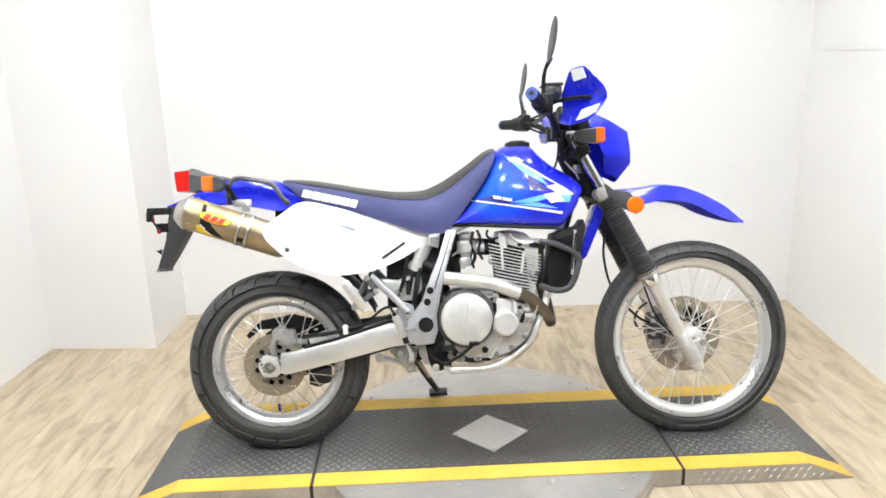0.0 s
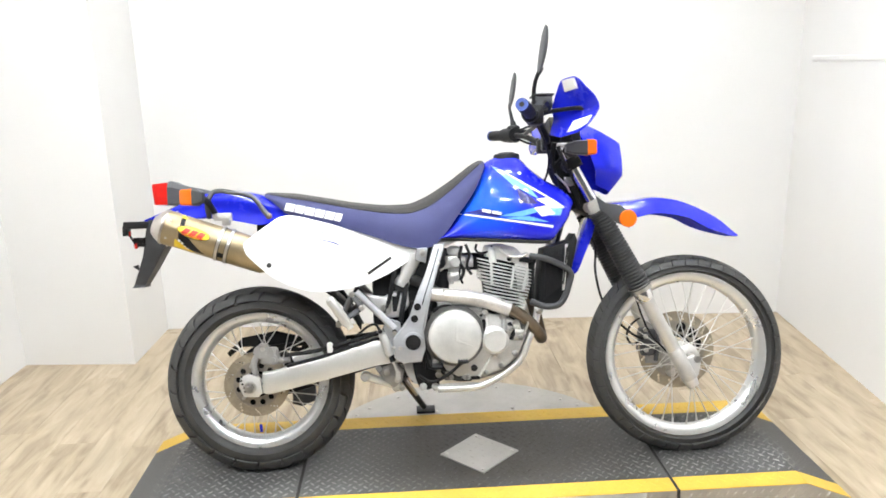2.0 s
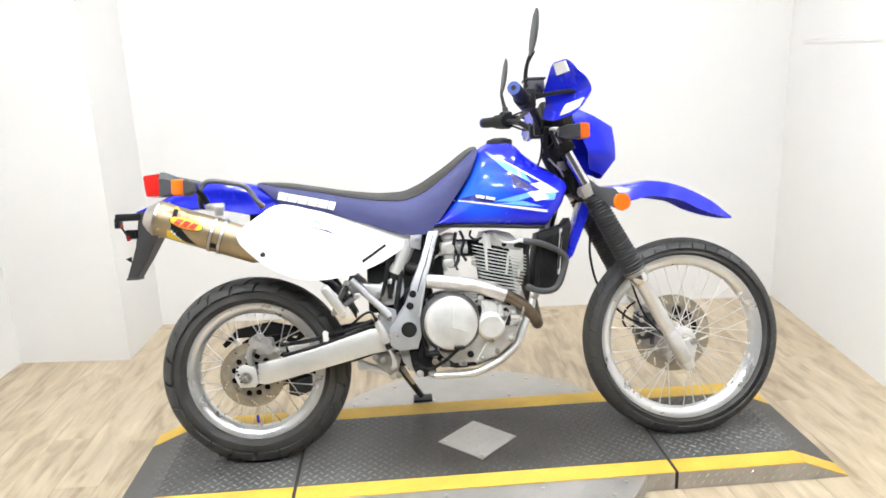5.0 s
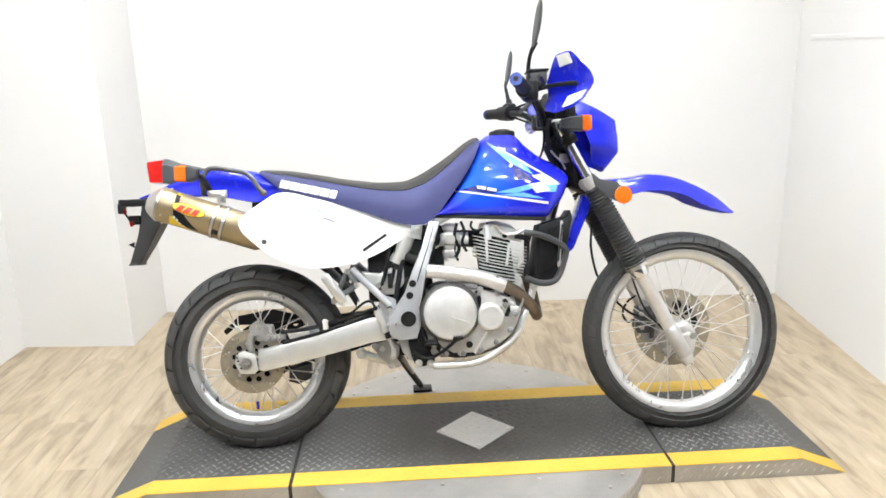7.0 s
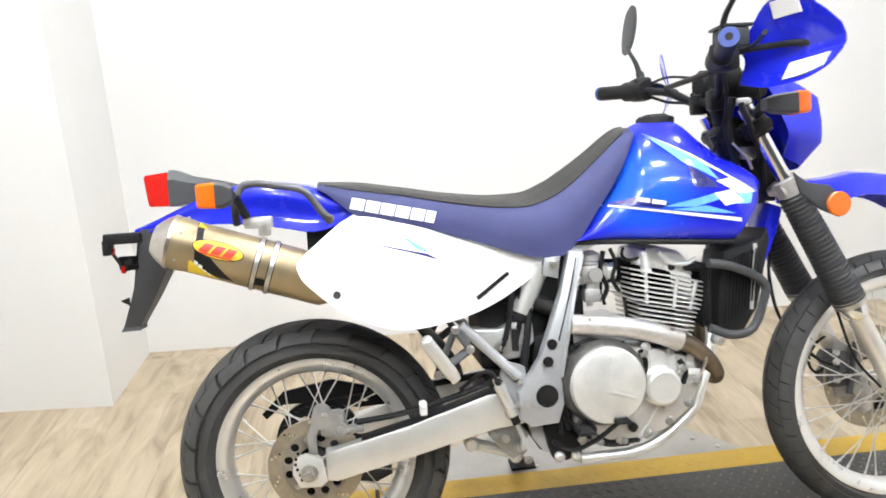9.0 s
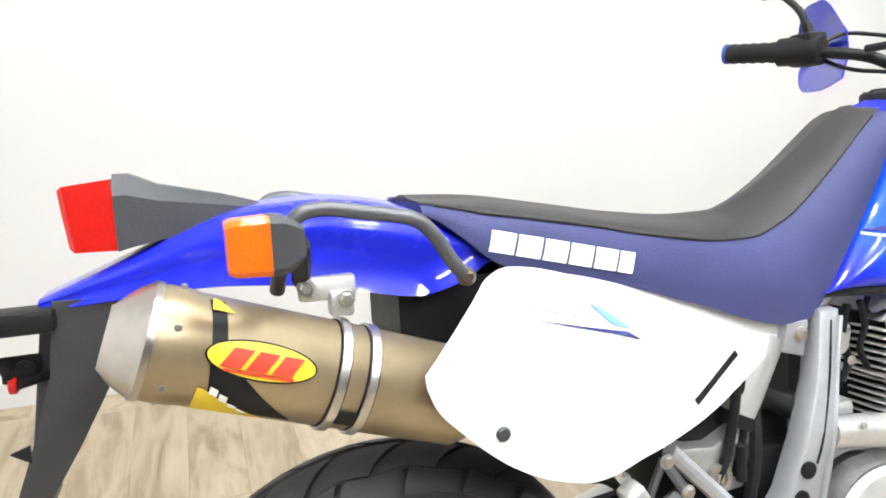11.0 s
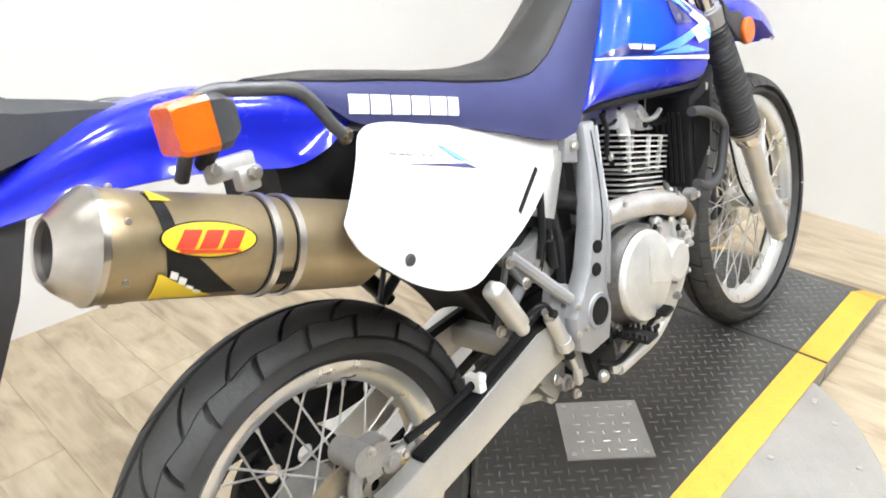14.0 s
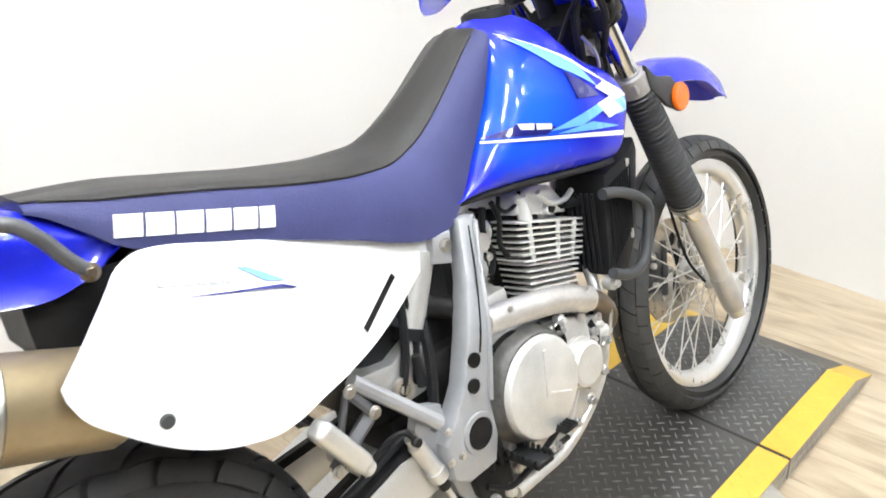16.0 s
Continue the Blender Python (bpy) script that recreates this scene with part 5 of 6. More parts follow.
for k in range(6):
    a, b = (k + 0.05) / 6, (k + (0.95 if k < 5 else 0.66)) / 6
    def along(t, lowr):
        p, q = (lg[3], lg[2]) if lowr else (lg[0], lg[1])
        return (p[0] + (q[0] - p[0]) * t, p[1] + (q[1] - p[1]) * t)
    decal(lambda x, z: -seat_half(x, z), (along(a, 0), along(b, 0), along(b, 1), along(a, 1)), DECALWHITE, seat, "white_mark", 5)

# -- fuel tank --
TANK_TOP = [(0.628, 0.777), (0.696, 0.860), (0.756, 0.944), (0.788, 1.014), (0.802, 1.042), (0.837, 1.062), (0.895, 1.068), (0.924, 1.060), (0.952, 1.033), (1.008, 0.985), (1.085, 0.935), (1.101, 0.894)]
TANK_LOW = [(0.615, 0.790), (0.691, 0.787), (0.880, 0.775), (1.004, 0.768), (1.043, 0.805), (1.073, 0.842), (1.092, 0.885)]
TANK_W = [(0.60, 0.108), (0.70, 0.118), (0.80, 0.133), (0.92, 0.162), (1.0, 0.168), (1.06, 0.15), (1.09, 0.11)]
TANK_F = [(0, 0.80), (0.05, 0.92), (0.16, 0.985), (0.34, 1.0), (0.55, 0.93), (0.75, 0.76), (0.90, 0.50), (0.97, 0.27), (1, 0.08)]


def tank_side(x, z):
    lo, hi = ip(x, TANK_LOW), ip(x, TANK_TOP)
    t = min(1, max(0, (z - lo) / max(0.004, hi - lo)))
    return -ip(x, TANK_W) * ip(t, TANK_F)


rings = []
x0, x1 = TANK_TOP[0][0] + 0.004, min(TANK_TOP[-1][0], TANK_LOW[-1][0]) - 0.001
for k in range(61):
    x = x0 + (x1 - x0) * (0.5 - 0.5 * math.cos(math.pi * k / 60))
    lo, hi = ip(x, TANK_LOW), max(ip(x, TANK_TOP), ip(x, TANK_LOW) + 0.004)
    half = [Vector((x, tank_side(x, lo + (hi - lo) * t), lo + (hi - lo) * t)) for t in (0, 0.03, 0.07, 0.12, 0.2, 0.3, 0.4, 0.5, 0.6, 0.7, 0.78, 0.85, 0.91, 0.96, 0.99, 1.0)]
    rings.append(half + [Vector((p.x, -p.y, p.z)) for p in half[::-1]])
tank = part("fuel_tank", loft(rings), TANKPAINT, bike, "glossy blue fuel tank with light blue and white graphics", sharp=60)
part("tank_seam", join(*[tube([(x, s * (ip(x, TANK_W) * 0.80 + 0.004), ip(x, TANK_LOW) - 0.003) for x in [0.615 + 0.39 * k / 24 for k in range(25)]], 0.007, 8, 1, smooth=False) for s in (-1, 1)]), BLACK, tank, "black lower tank edge")
for quad, m in (
    ([(0.822, 1.026), (0.938, 0.950), (0.966, 0.909), (0.885, 0.957)], SKYBLUE),
    ([(0.821, 1.031), (0.940, 0.954), (1.058, 0.879), (0.938, 0.947)], DECALWHITE),
    ([(0.895, 0.948), (0.950, 0.908), (0.962, 0.893), (0.905, 0.898)], NAVYDECAL),
    ([(0.838, 0.857), (0.951, 0.880), (1.000, 0.876), (0.905, 0.852)], SKYBLUE),
    ([(0.852, 0.849), (0.930, 0.853), (0.998, 0.831), (0.930, 0.838)], SKYBLUE),
    ([(0.998, 0.876), (1.046, 0.876), (1.036, 0.852), (1.000, 0.852)], SKYBLUE),
    ([(0.958, 0.908), (1.002, 0.914), (1.054, 0.877), (1.008, 0.876)], DECALWHITE),
    ([(0.948, 0.880), (0.993, 0.886), (1.018, 0.857), (0.972, 0.850)], DECALWHITE),
    ([(0.722, 0.872), (0.785, 0.884), (0.850, 0.862), (0.830, 0.853)], NAVYDECAL),
    ([(0.709, 0.870), (1.010, 0.820), (1.010, 0.811), (0.709, 0.867)], DECALWHITE),
    ([(0.778, 0.883), (0.808, 0.877), (0.806, 0.867), (0.780, 0.873)], DECALWHITE),
    ([(0.812, 0.876), (0.842, 0.869), (0.841, 0.860), (0.811, 0.866)], DECALWHITE),
):
    decal(tank_side, quad, m, tank, n=16, lift=0.0022 + (0.0008 if m is DECALWHITE else 0.0004 if m is SKYBLUE else 0.0006 if m is NAVYDECAL else 0))
cap = part("tank_cap", join(revolve([(1e-5, 1.067), (0.028, 1.067), (0.033, 1.063), (0.044, 1.060), (0.046, 1.056), (0.046, 1.03), (1e-5, 1.03)], (0.885, 0, 0), "z", 40), *[disc((0.885 + 0.036 * math.cos(k), 0.039 * math.sin(k), 1.062), 0.004, 0.004, "z", 8) for k in range(6)]), BLACK, tank, "black filler cap with bolt ring")
cap.location.z = 0.013

# -- white side panel --
PAN_TOP = [(0.001, 0.793), (0.012, 0.803), (0.037, 0.824), (0.078, 0.856), (0.107, 0.876), (0.135, 0.882), (0.244, 0.857), (0.391, 0.814), (0.558, 0.761), (0.573, 0.754)]
PAN_LOW = [(0.004, 0.785), (0.012, 0.763), (0.034, 0.737), (0.094, 0.684), (0.155, 0.651), (0.213, 0.633), (0.259, 0.629), (0.321, 0.634), (0.386, 0.648), (0.433, 0.665), (0.499, 0.699), (0.553, 0.734), (0.570, 0.747)]
PAN_Y = [(0.0, 0.133), (0.2, 0.131), (0.4, 0.119), (0.58, 0.106)]
PAN_K = [(-0.01, 0.094), (0.08, 0.090), (0.2, 0.068), (0.3, 0.034), (0.45, 0.014), (0.58, 0.004)]


def panel_side(x, z):
    d = min(1, max(0, (0.883 - 0.2816 * (x - 0.134) - z) / 0.17))
    return -(ip(x, PAN_Y) + ip(x, PAN_K) * (1 - (1 - d) ** 2))


px0, px1 = max(PAN_TOP[0][0], PAN_LOW[0][0]), min(PAN_TOP[-1][0], PAN_LOW[-1][0])
def panel_fn(a, b):
    x = px0 + 0.0005 + (px1 - px0 - 0.001) * (0.5 - 0.5 * math.cos(math.pi * a))
    lo, hi = ip(x, PAN_LOW), ip(x, PAN_TOP)
    z = hi + (lo - hi) * b
    return (x, panel_side(x, z), z)
panel = part("side_panel", sheet(panel_fn, 72, 16, 0.004, (0, 1, 0)), WHITE, bike, "white plastic side panel", sharp=50)
decal(panel_side, [(0.388, 0.684), (0.466, 0.734), (0.471, 0.727), (0.393, 0.676)], DARK, panel, "vent_slot", 6)
decal(panel_side, [(0.233, 0.830), (0.248, 0.824), (0.293, 0.791), (0.263, 0.802)], SKYBLUE, panel, "blue_mark", 6)
decal(panel_side, [(0.140, 0.829), (0.283, 0.790), (0.309, 0.775), (0.275, 0.788)], NAVYDECAL, panel, "dark_mark", 6)
for k in range(6):
    decal(panel_side, [((0.100 + 0.0125 * k) * 0 + p[0] + (q[0] - p[0]) * (k + f) / 6, p[1] + (q[1] - p[1]) * (k + f) / 6 - g) for p, q in [(((0.131, 0.849)), ((0.219, 0.821)))] for f, g in ((0.1, 0), (0.8, 0), (0.8, 0.0045), (0.1, 0.0045))], MARKGREY, panel, "small_mark", 2)
part("panel_screw", join(disc((0.083, panel_side(0.083, 0.724) - 0.002, 0.724), 0.008, 0.006, "y", 20, 0.3)), GREYPLASTIC, panel, "grey panel screw")
part("panel_screw", disc((0.307, panel_side(0.307, 0.664) - 0.002, 0.664), 0.0075, 0.006, "y", 20, 0.3), DECALWHITE, panel)

# -- tail --
TAIL_TOP = [(-0.365, 0.886), (-0.318, 0.905), (-0.260, 0.929), (-0.202, 0.953), (-0.144, 0.971), (-0.068, 0.976), (0.026, 0.963), (0.120, 0.917)]
TAIL_LOW = [(-0.351, 0.877), (-0.278, 0.882), (-0.194, 0.887), (-0.101, 0.881), (-0.027, 0.867), (0.039, 0.855), (0.086, 0.865), (0.125, 0.890)]
TAIL_W = [(-0.35, 0.046), (-0.2, 0.072), (-0.05, 0.094), (0.1, 0.105)]
def tail_fn(a, b):
    x = TAIL_TOP[0][0] + 0.003 + (0.125 - TAIL_TOP[0][0]) * a
    w, hi, lo = ip(x, TAIL_W), ip(x, TAIL_TOP), ip(x, TAIL_LOW)
    s = 2 * b - 1
    return (x, w * ip(abs(s), [(0, 0), (0.40, 0.60), (0.54, 0.88), (0.62, 0.95), (0.67, 0.945), (0.72, 0.90), (0.86, 0.93), (1, 1.0)]) * (1 if s > 0 else -1), hi + (lo - hi) * ip(abs(s), [(0, 0.0), (0.40, 0.04), (0.54, 0.20), (0.62, 0.36), (0.72, 0.55), (1, 1.0)]))
tail = part("rear_fender", sheet(tail_fn, 36, 28, 0.0035), BLUE, bike, "glossy blue plastic rear fender", sharp=60)
part("tail_light_housing", loft([[Vector((x, y * w, z0 + (z1 - z0) * q)) for y, q in ((-1, 0), (-1, 0.72), (-0.62, 1), (0.62, 1), (1, 0.72), (1, 0))] for x, w, z0, z1 in ((-0.278, 0.056, 0.932, 1.014), (-0.266, 0.055, 0.935, 1.014), (-0.235, 0.044, 0.940, 1.000), (-0.165, 0.036, 0.944, 0.984), (-0.125, 0.030, 0.950, 0.972))]), GREYPLASTIC, tail, "dark grey tail light housing")
part("tail_light", loft([[Vector((x + 0.006 * (1 - q), y * w, z0 + (z1 - z0) * q)) for y, q in ((-1, 0), (-1.04, 0.5), (-1, 1), (1, 1), (1.04, 0.5), (1, 0))] for x, w, z0, z1 in ((-0.331, 0.046, 0.938, 1.000), (-0.326, 0.050, 0.934, 1.004), (-0.279, 0.053, 0.933, 1.009))]), RED, tail, "red tail light lens")
rail = [(x, -0.158, z) for x, z in [(-0.124, 0.884), (-0.119, 0.926), (-0.104, 0.960), (-0.078, 0.968), (-0.033, 0.961), (0.019, 0.950), (0.043, 0.928), (0.060, 0.901), (0.076, 0.882)]]
rail[0] = (rail[0][0], -0.125, rail[0][2])
r1, r2 = both("grab_rail", tube(rail, 0.0082, 14), RAILGREY, bike, "dark grey tubular grab rail")
part("rail_end", join(disc((rail[-1][0], -0.158, rail[-1][2]), 0.0105, 0.014, "y", 18, 0.3), disc((rail[-1][0], -0.166, rail[-1][2]), 0.006, 0.006, "y", 6)), BROWNPIPE, bike, "rusty grab rail bolt")
rear_ind = part("rear_indicator", loft([[Vector((x, -0.240 + y * w, 0.946 + z * w)) for y, z in ((-1, -0.75), (-0.75, -1), (0.75, -1), (1, -0.75), (1, 0.75), (0.75, 1), (-0.75, 1), (-1, 0.75))] for x, w in ((-0.139, 0.0265), (-0.126, 0.0255), (-0.109, 0.0145))]), GREYPLASTIC, bike, "rear turn indicator on a rubber stalk")
part("indicator_lens", loft([[Vector((x, -0.240 + y * w, 0.946 + z * w)) for y, z in ((-1, -0.8), (-0.8, -1), (0.8, -1), (1, -0.8), (1, 0.8), (0.8, 1), (-0.8, 1), (-1, 0.8))] for x, w in ((-0.176, 0.0215), (-0.170, 0.0245), (-0.139, 0.0258))]), ORANGE, rear_ind, "amber plastic lens")
part("indicator_stalk", tube([(-0.112, -0.23, 0.943), (-0.105, -0.19, 0.925), (-0.10, -0.135, 0.895)], 0.010, 10), BLACK, rear_ind)
holder = part("plate_holder", loft([[Vector((x + dx, y, z)) for dx, y in ((0.0, -wy), (dd, -wy * 0.92), (dd, wy * 0.92), (0.0, wy))] for x, dd, wy, z in ((-0.348, 0.088, 0.050, 0.885), (-0.360, 0.066, 0.044, 0.80), (-0.388, 0.049, 0.036, 0.72), (-0.410, 0.036, 0.028, 0.664), (-0.416, 0.042, 0.031, 0.655))]), GREYPLASTIC, bike, "black plastic licence plate holder", sharp=20)
part("holder_ridge", box(-0.371, -0.352, -0.012, 0.012, 0.69, 0.86, 0.004), GREYPLASTIC, holder).matrix_basis = Matrix.Translation((-0.37, 0, 0.78)) @ pose(0, 0, 0, 0, 9, 0) @ Matrix.Translation((0.36, 0, -0.78))
part("plate_lamp_arm", join(box(-0.425, -0.345, -0.068, -0.02, 0.856, 0.880, 0.004), box(-0.428, -0.415, -0.068, -0.02, 0.832, 0.866, 0.003)), BLACK, holder, "black plate lamp arm")
part("plate_bracket", join(box(-0.410, -0.370, -0.02, -0.015, 0.796, 0.826, 0.002), rod((-0.39, -0.038, 0.80), (-0.365, -0.015, 0.80), 0.006, 8), rod((-0.418, -0.036, 0.838), (-0.392, -0.030, 0.792), 0.004, 8), disc((-0.385, -0.026, 0.812), 0.010, 0.01, "y", 8)), DARK, holder, "bent steel plate bracket")
for dx, dz, dy in ((-0.416, 0.840, -0.036), (-0.397, 0.797, -0.031)):
    part("reflector", disc((dx, dy, dz), 0.009, 0.008, "x", 14), RED, holder, "small red reflector")
part("holder_tab", plate([(-0.405, 0.728), (-0.385, 0.735), (-0.385, 0.715)], -0.05, -0.046), BLACK, holder)

# -- front end --
FT, FB = Vector((1.068, 0, 1.078)), Vector((1.500, 0, 0.246))
FD = (FB - FT).normalized()


def leg(t, side, r, n=20, off=0.0):
    """A ring round a fork leg, t from the top to the bottom."""
    p = FT + (FB - FT) * t + Vector((0, 0.098 * side, 0))
    u = Vector((0, 1, 0))
    v = FD.cross(u)
    return [p + r * (math.cos(a) * u + math.sin(a) * v) for a in (2 * math.pi * k / n for k in range(n))]


G0, G1 = 0.262, 0.585
for side in (-1, 1):
    lower = part("fork_leg", loft([leg(t, side, r) for t, r in ((0.575, 0.027), (0.60, 0.027), (0.605, 0.0245), (0.86, 0.0235), (0.89, 0.024), (0.97, 0.0245), (1.0, 0.020))]), LEGALU, bike, "silver fork leg")
    part("stanchion", loft([leg(t, side, r) for t, r in ((0.0, 0.0195), (0.30, 0.0195))]), CHROME, lower, "bright chromed upper fork tube")
    rg = []
    NR = 26
    for k in range(NR):
        for q, dr in ((0.0, 0.0), (0.3, 0.0045), (0.6, 0.0045), (0.9, 0.0)):
            t = G0 + (G1 - G0) * (k + q) / NR
            rg.append(leg(t, side, 0.030 + 0.006 * ((k + q) / NR) + dr))
    part("fork_gaiter", loft(rg), GAITER, lower, "ribbed black rubber fork gaiter", sharp=25)
    part("leg_casting", loft([leg(t, side, r) for t, r in ((0.845, 0.0240), (0.850, 0.0262), (0.93, 0.0268), (0.965, 0.0262), (0.97, 0.0245))]), CASEMID, lower, "grey cast axle holder")
    part("leg_shoulder", loft([leg(t, side, r) for t, r in ((0.594, 0.0300), (0.600, 0.0318), (0.622, 0.0318), (0.632, 0.0258))]), CHROME, lower, "bright leg shoulder ring")
    part("gaiter_clip", loft([leg(t, side, 0.0395) for t in (0.574, 0.594)]), STEEL, lower)
    part("axle_lug", plate([(1.452, 0.307), (1.479, 0.345), (1.507, 0.352), (1.525, 0.331), (1.514, 0.284), (1.491, 0.258), (1.467, 0.267)], side * 0.098 - 0.014, side * 0.098 + 0.014, 0.004), LEGALU, lower)
part("front_axle", join(rod((FW[0], -0.125, FW[2]), (FW[0], 0.125, FW[2]), 0.009, 12), disc((FW[0], -0.122, FW[2]), 0.013, 0.01, "y", 6)), STEEL, bike)
for t, w, mtl, nm in ((0.06, 0.13, BLACKMETAL, "upper_clamp"), (0.235, 0.122, CASEMID, "lower_clamp")):
    c = FT + (FB - FT) * t
    bm = join(box(-0.03, 0.028, -w, w, -0.014, 0.014, 0.008), *[revolve([(0.0205, -0.02), (0.032, -0.02), (0.032, 0.02), (0.0205, 0.02)], (0, s * 0.098, 0), "z", 24, closed=True) for s in (-1, 1)])
    part(nm, bm, mtl, bike, "cast fork clamp").matrix_basis = Matrix.Translation(c) @ pose(0, 0, 0, 0, -27.4, 0)
FTOP = [(1.231, 0.895), (1.278, 0.897), (1.329, 0.900), (1.391, 0.909), (1.452, 0.903), (1.514, 0.885), (1.616, 0.835), (1.709, 0.763)]
FLOW = [(1.214, 0.839), (1.259, 0.836), (1.309, 0.836), (1.390, 0.849), (1.490, 0.834), (1.569, 0.795), (1.630, 0.773), (1.682, 0.759)]
FWID = [(1.22, 0.055), (1.35, 0.072), (1.5, 0.075), (1.62, 0.058), (1.70, 0.02)]
def ff(a, b):
    x = FTOP[0][0] + (1.706 - FTOP[0][0]) * a
    s = 2 * b - 1
    hi, lo = ip(x, FTOP), ip(x, FLOW)
    return (x, ip(x, FWID) * ip(abs(s), [(0, 0), (0.5, 0.7), (1, 1)]) * (1 if s > 0 else -1), hi + (lo - hi) * ip(abs(s), [(0, 0), (0.5, 0.12), (0.75, 0.5), (1, 1)]))
fender = part("front_fender", sheet(ff, 40, 16, 0.0035), BLUE, bike, "high glossy blue front fender", sharp=60)
part("fender_tail", plate([(1.158, 0.842), (1.189, 0.831), (1.176, 0.782), (1.120, 0.655), (1.091, 0.632), (1.097, 0.686), (1.136, 0.778)], -0.045, 0.045, 0.006), BLUE, fender)
part("fork_reflector", join(disc((1.272, -0.139, 0.834), 0.0295, 0.010, "y", 32, 0.25)), ORANGE, bike, "round amber fork reflector")
part("reflector_bracket", plate([(1.165, 0.915), (1.198, 0.889), (1.252, 0.880), (1.286, 0.848), (1.277, 0.802), (1.231, 0.823), (1.178, 0.867)], -0.134, -0.124, 0.002), GREYPLASTIC, bike, "dark bracket behind the reflector")
caliper = part("front_caliper", join(box(1.37, 1.43, 0.055, 0.115, 0.325, 0.43, 0.014), rod((1.40, 0.06, 0.40), (1.40, 0.125, 0.40), 0.024, 16), rod((1.395, 0.06, 0.35), (1.395, 0.125, 0.35), 0.024, 16), rod((1.40, 0.045, 0.40), (1.40, 0.06, 0.40), 0.016, 12), rod((1.395, 0.045, 0.35), (1.395, 0.06, 0.35), 0.016, 12), rod((1.42, 0.05, 0.31), (1.44, 0.05, 0.45), 0.008, 10)), HANGER, bike, "dark grey front brake caliper")
part("caliper_bracket", plate([(1.385, 0.30), (1.43, 0.30), (1.47, 0.36), (1.46, 0.40), (1.41, 0.46), (1.385, 0.45)], 0.060, 0.068, 0.002), CASEDARK, caliper)
for cz in (0.35, 0.40, 0.425):
    part("caliper_bolt", disc((1.385, 0.05, cz), 0.009, 0.012, "y", 6), STEEL, caliper)
valve = ((-0.008, 0.136))
part("valve_cap", rod((valve[0], 0.0, valve[1] - 0.004), (valve[0] - 0.002, 0.0, valve[1] + 0.022), 0.005, 10), BLUE, rear_wheel, "blue valve cap")
# head lamp cowl
CF = [(1.240, 0.921), (1.287, 0.979), (1.286, 1.039), (1.280, 1.099), (1.214, 1.139), (1.154, 1.172)]
CR = [(1.183, 0.955), (1.176, 0.999), (1.165, 1.032), (1.147, 1.071), (1.129, 1.119), (1.111, 1.154)]
def cowl(a, b):
    q = b * 5
    i = min(4, int(q))
    f = q - i
    fx, fz = CF[i][0] + (CF[i + 1][0] - CF[i][0]) * f, CF[i][1] + (CF[i + 1][1] - CF[i][1]) * f
    bx, bz = CR[i][0] + (CR[i + 1][0] - CR[i][0]) * f, CR[i][1] + (CR[i + 1][1] - CR[i][1]) * f
    s = 2 * a - 1
    k = abs(s)
    wy = 0.105 * ip(b, [(0, 0.6), (0.3, 1.0), (0.7, 1.0), (1, 0.7)])
    return (fx + (bx - fx) * ip(k, [(0, 0), (0.5, 0.12), (1, 1)]), wy * ip(k, [(0, 0), (0.5, 0.8), (1, 1)]) * (1 if s > 0 else -1), fz + (bz - fz) * k * k)
part("headlight_cowl", sheet(cowl, 24, 20, 0.003), BLUE, bike, "blue plastic headlight cowl", sharp=40)
part("instrument", join(box(1.06, 1.13, -0.10, 0.10, 1.10, 1.165, 0.012), disc((1.05, -0.045, 1.15), 0.045, 0.05, "x", 28), disc((1.05, 0.05, 1.15), 0.04, 0.05, "x", 28)), BLACK, bike, "black instrument cluster")
fi = part("front_indicator", loft([[Vector((x, -0.212 + y * w, 1.069 + z * w * 0.95)) for y, z in ((-1, -0.8), (-0.8, -1), (0.8, -1), (1, -0.8), (1, 0.8), (0.8, 1), (-0.8, 1), (-1, 0.8))] for x, w in ((1.048, 0.013), (1.075, 0.022), (1.116, 0.0255))]), GREYPLASTIC, bike, "front turn indicator")
part("indicator_lens", loft([[Vector((x, -0.212 + y * w, 1.069 + z * w)) for y, z in ((-1, -0.8), (-0.8, -1), (0.8, -1), (1, -0.8), (1, 0.8), (0.8, 1), (-0.8, 1), (-1, 0.8))] for x, w in ((1.116, 0.0255), (1.140, 0.0245), (1.147, 0.021))]), ORANGE, fi, "amber plastic lens")
part("indicator_stalk", tube([(1.055, -0.19, 1.065), (1.08, -0.13, 1.06), (1.10, -0.09, 1.05)], 0.012, 10), BLACK, fi)
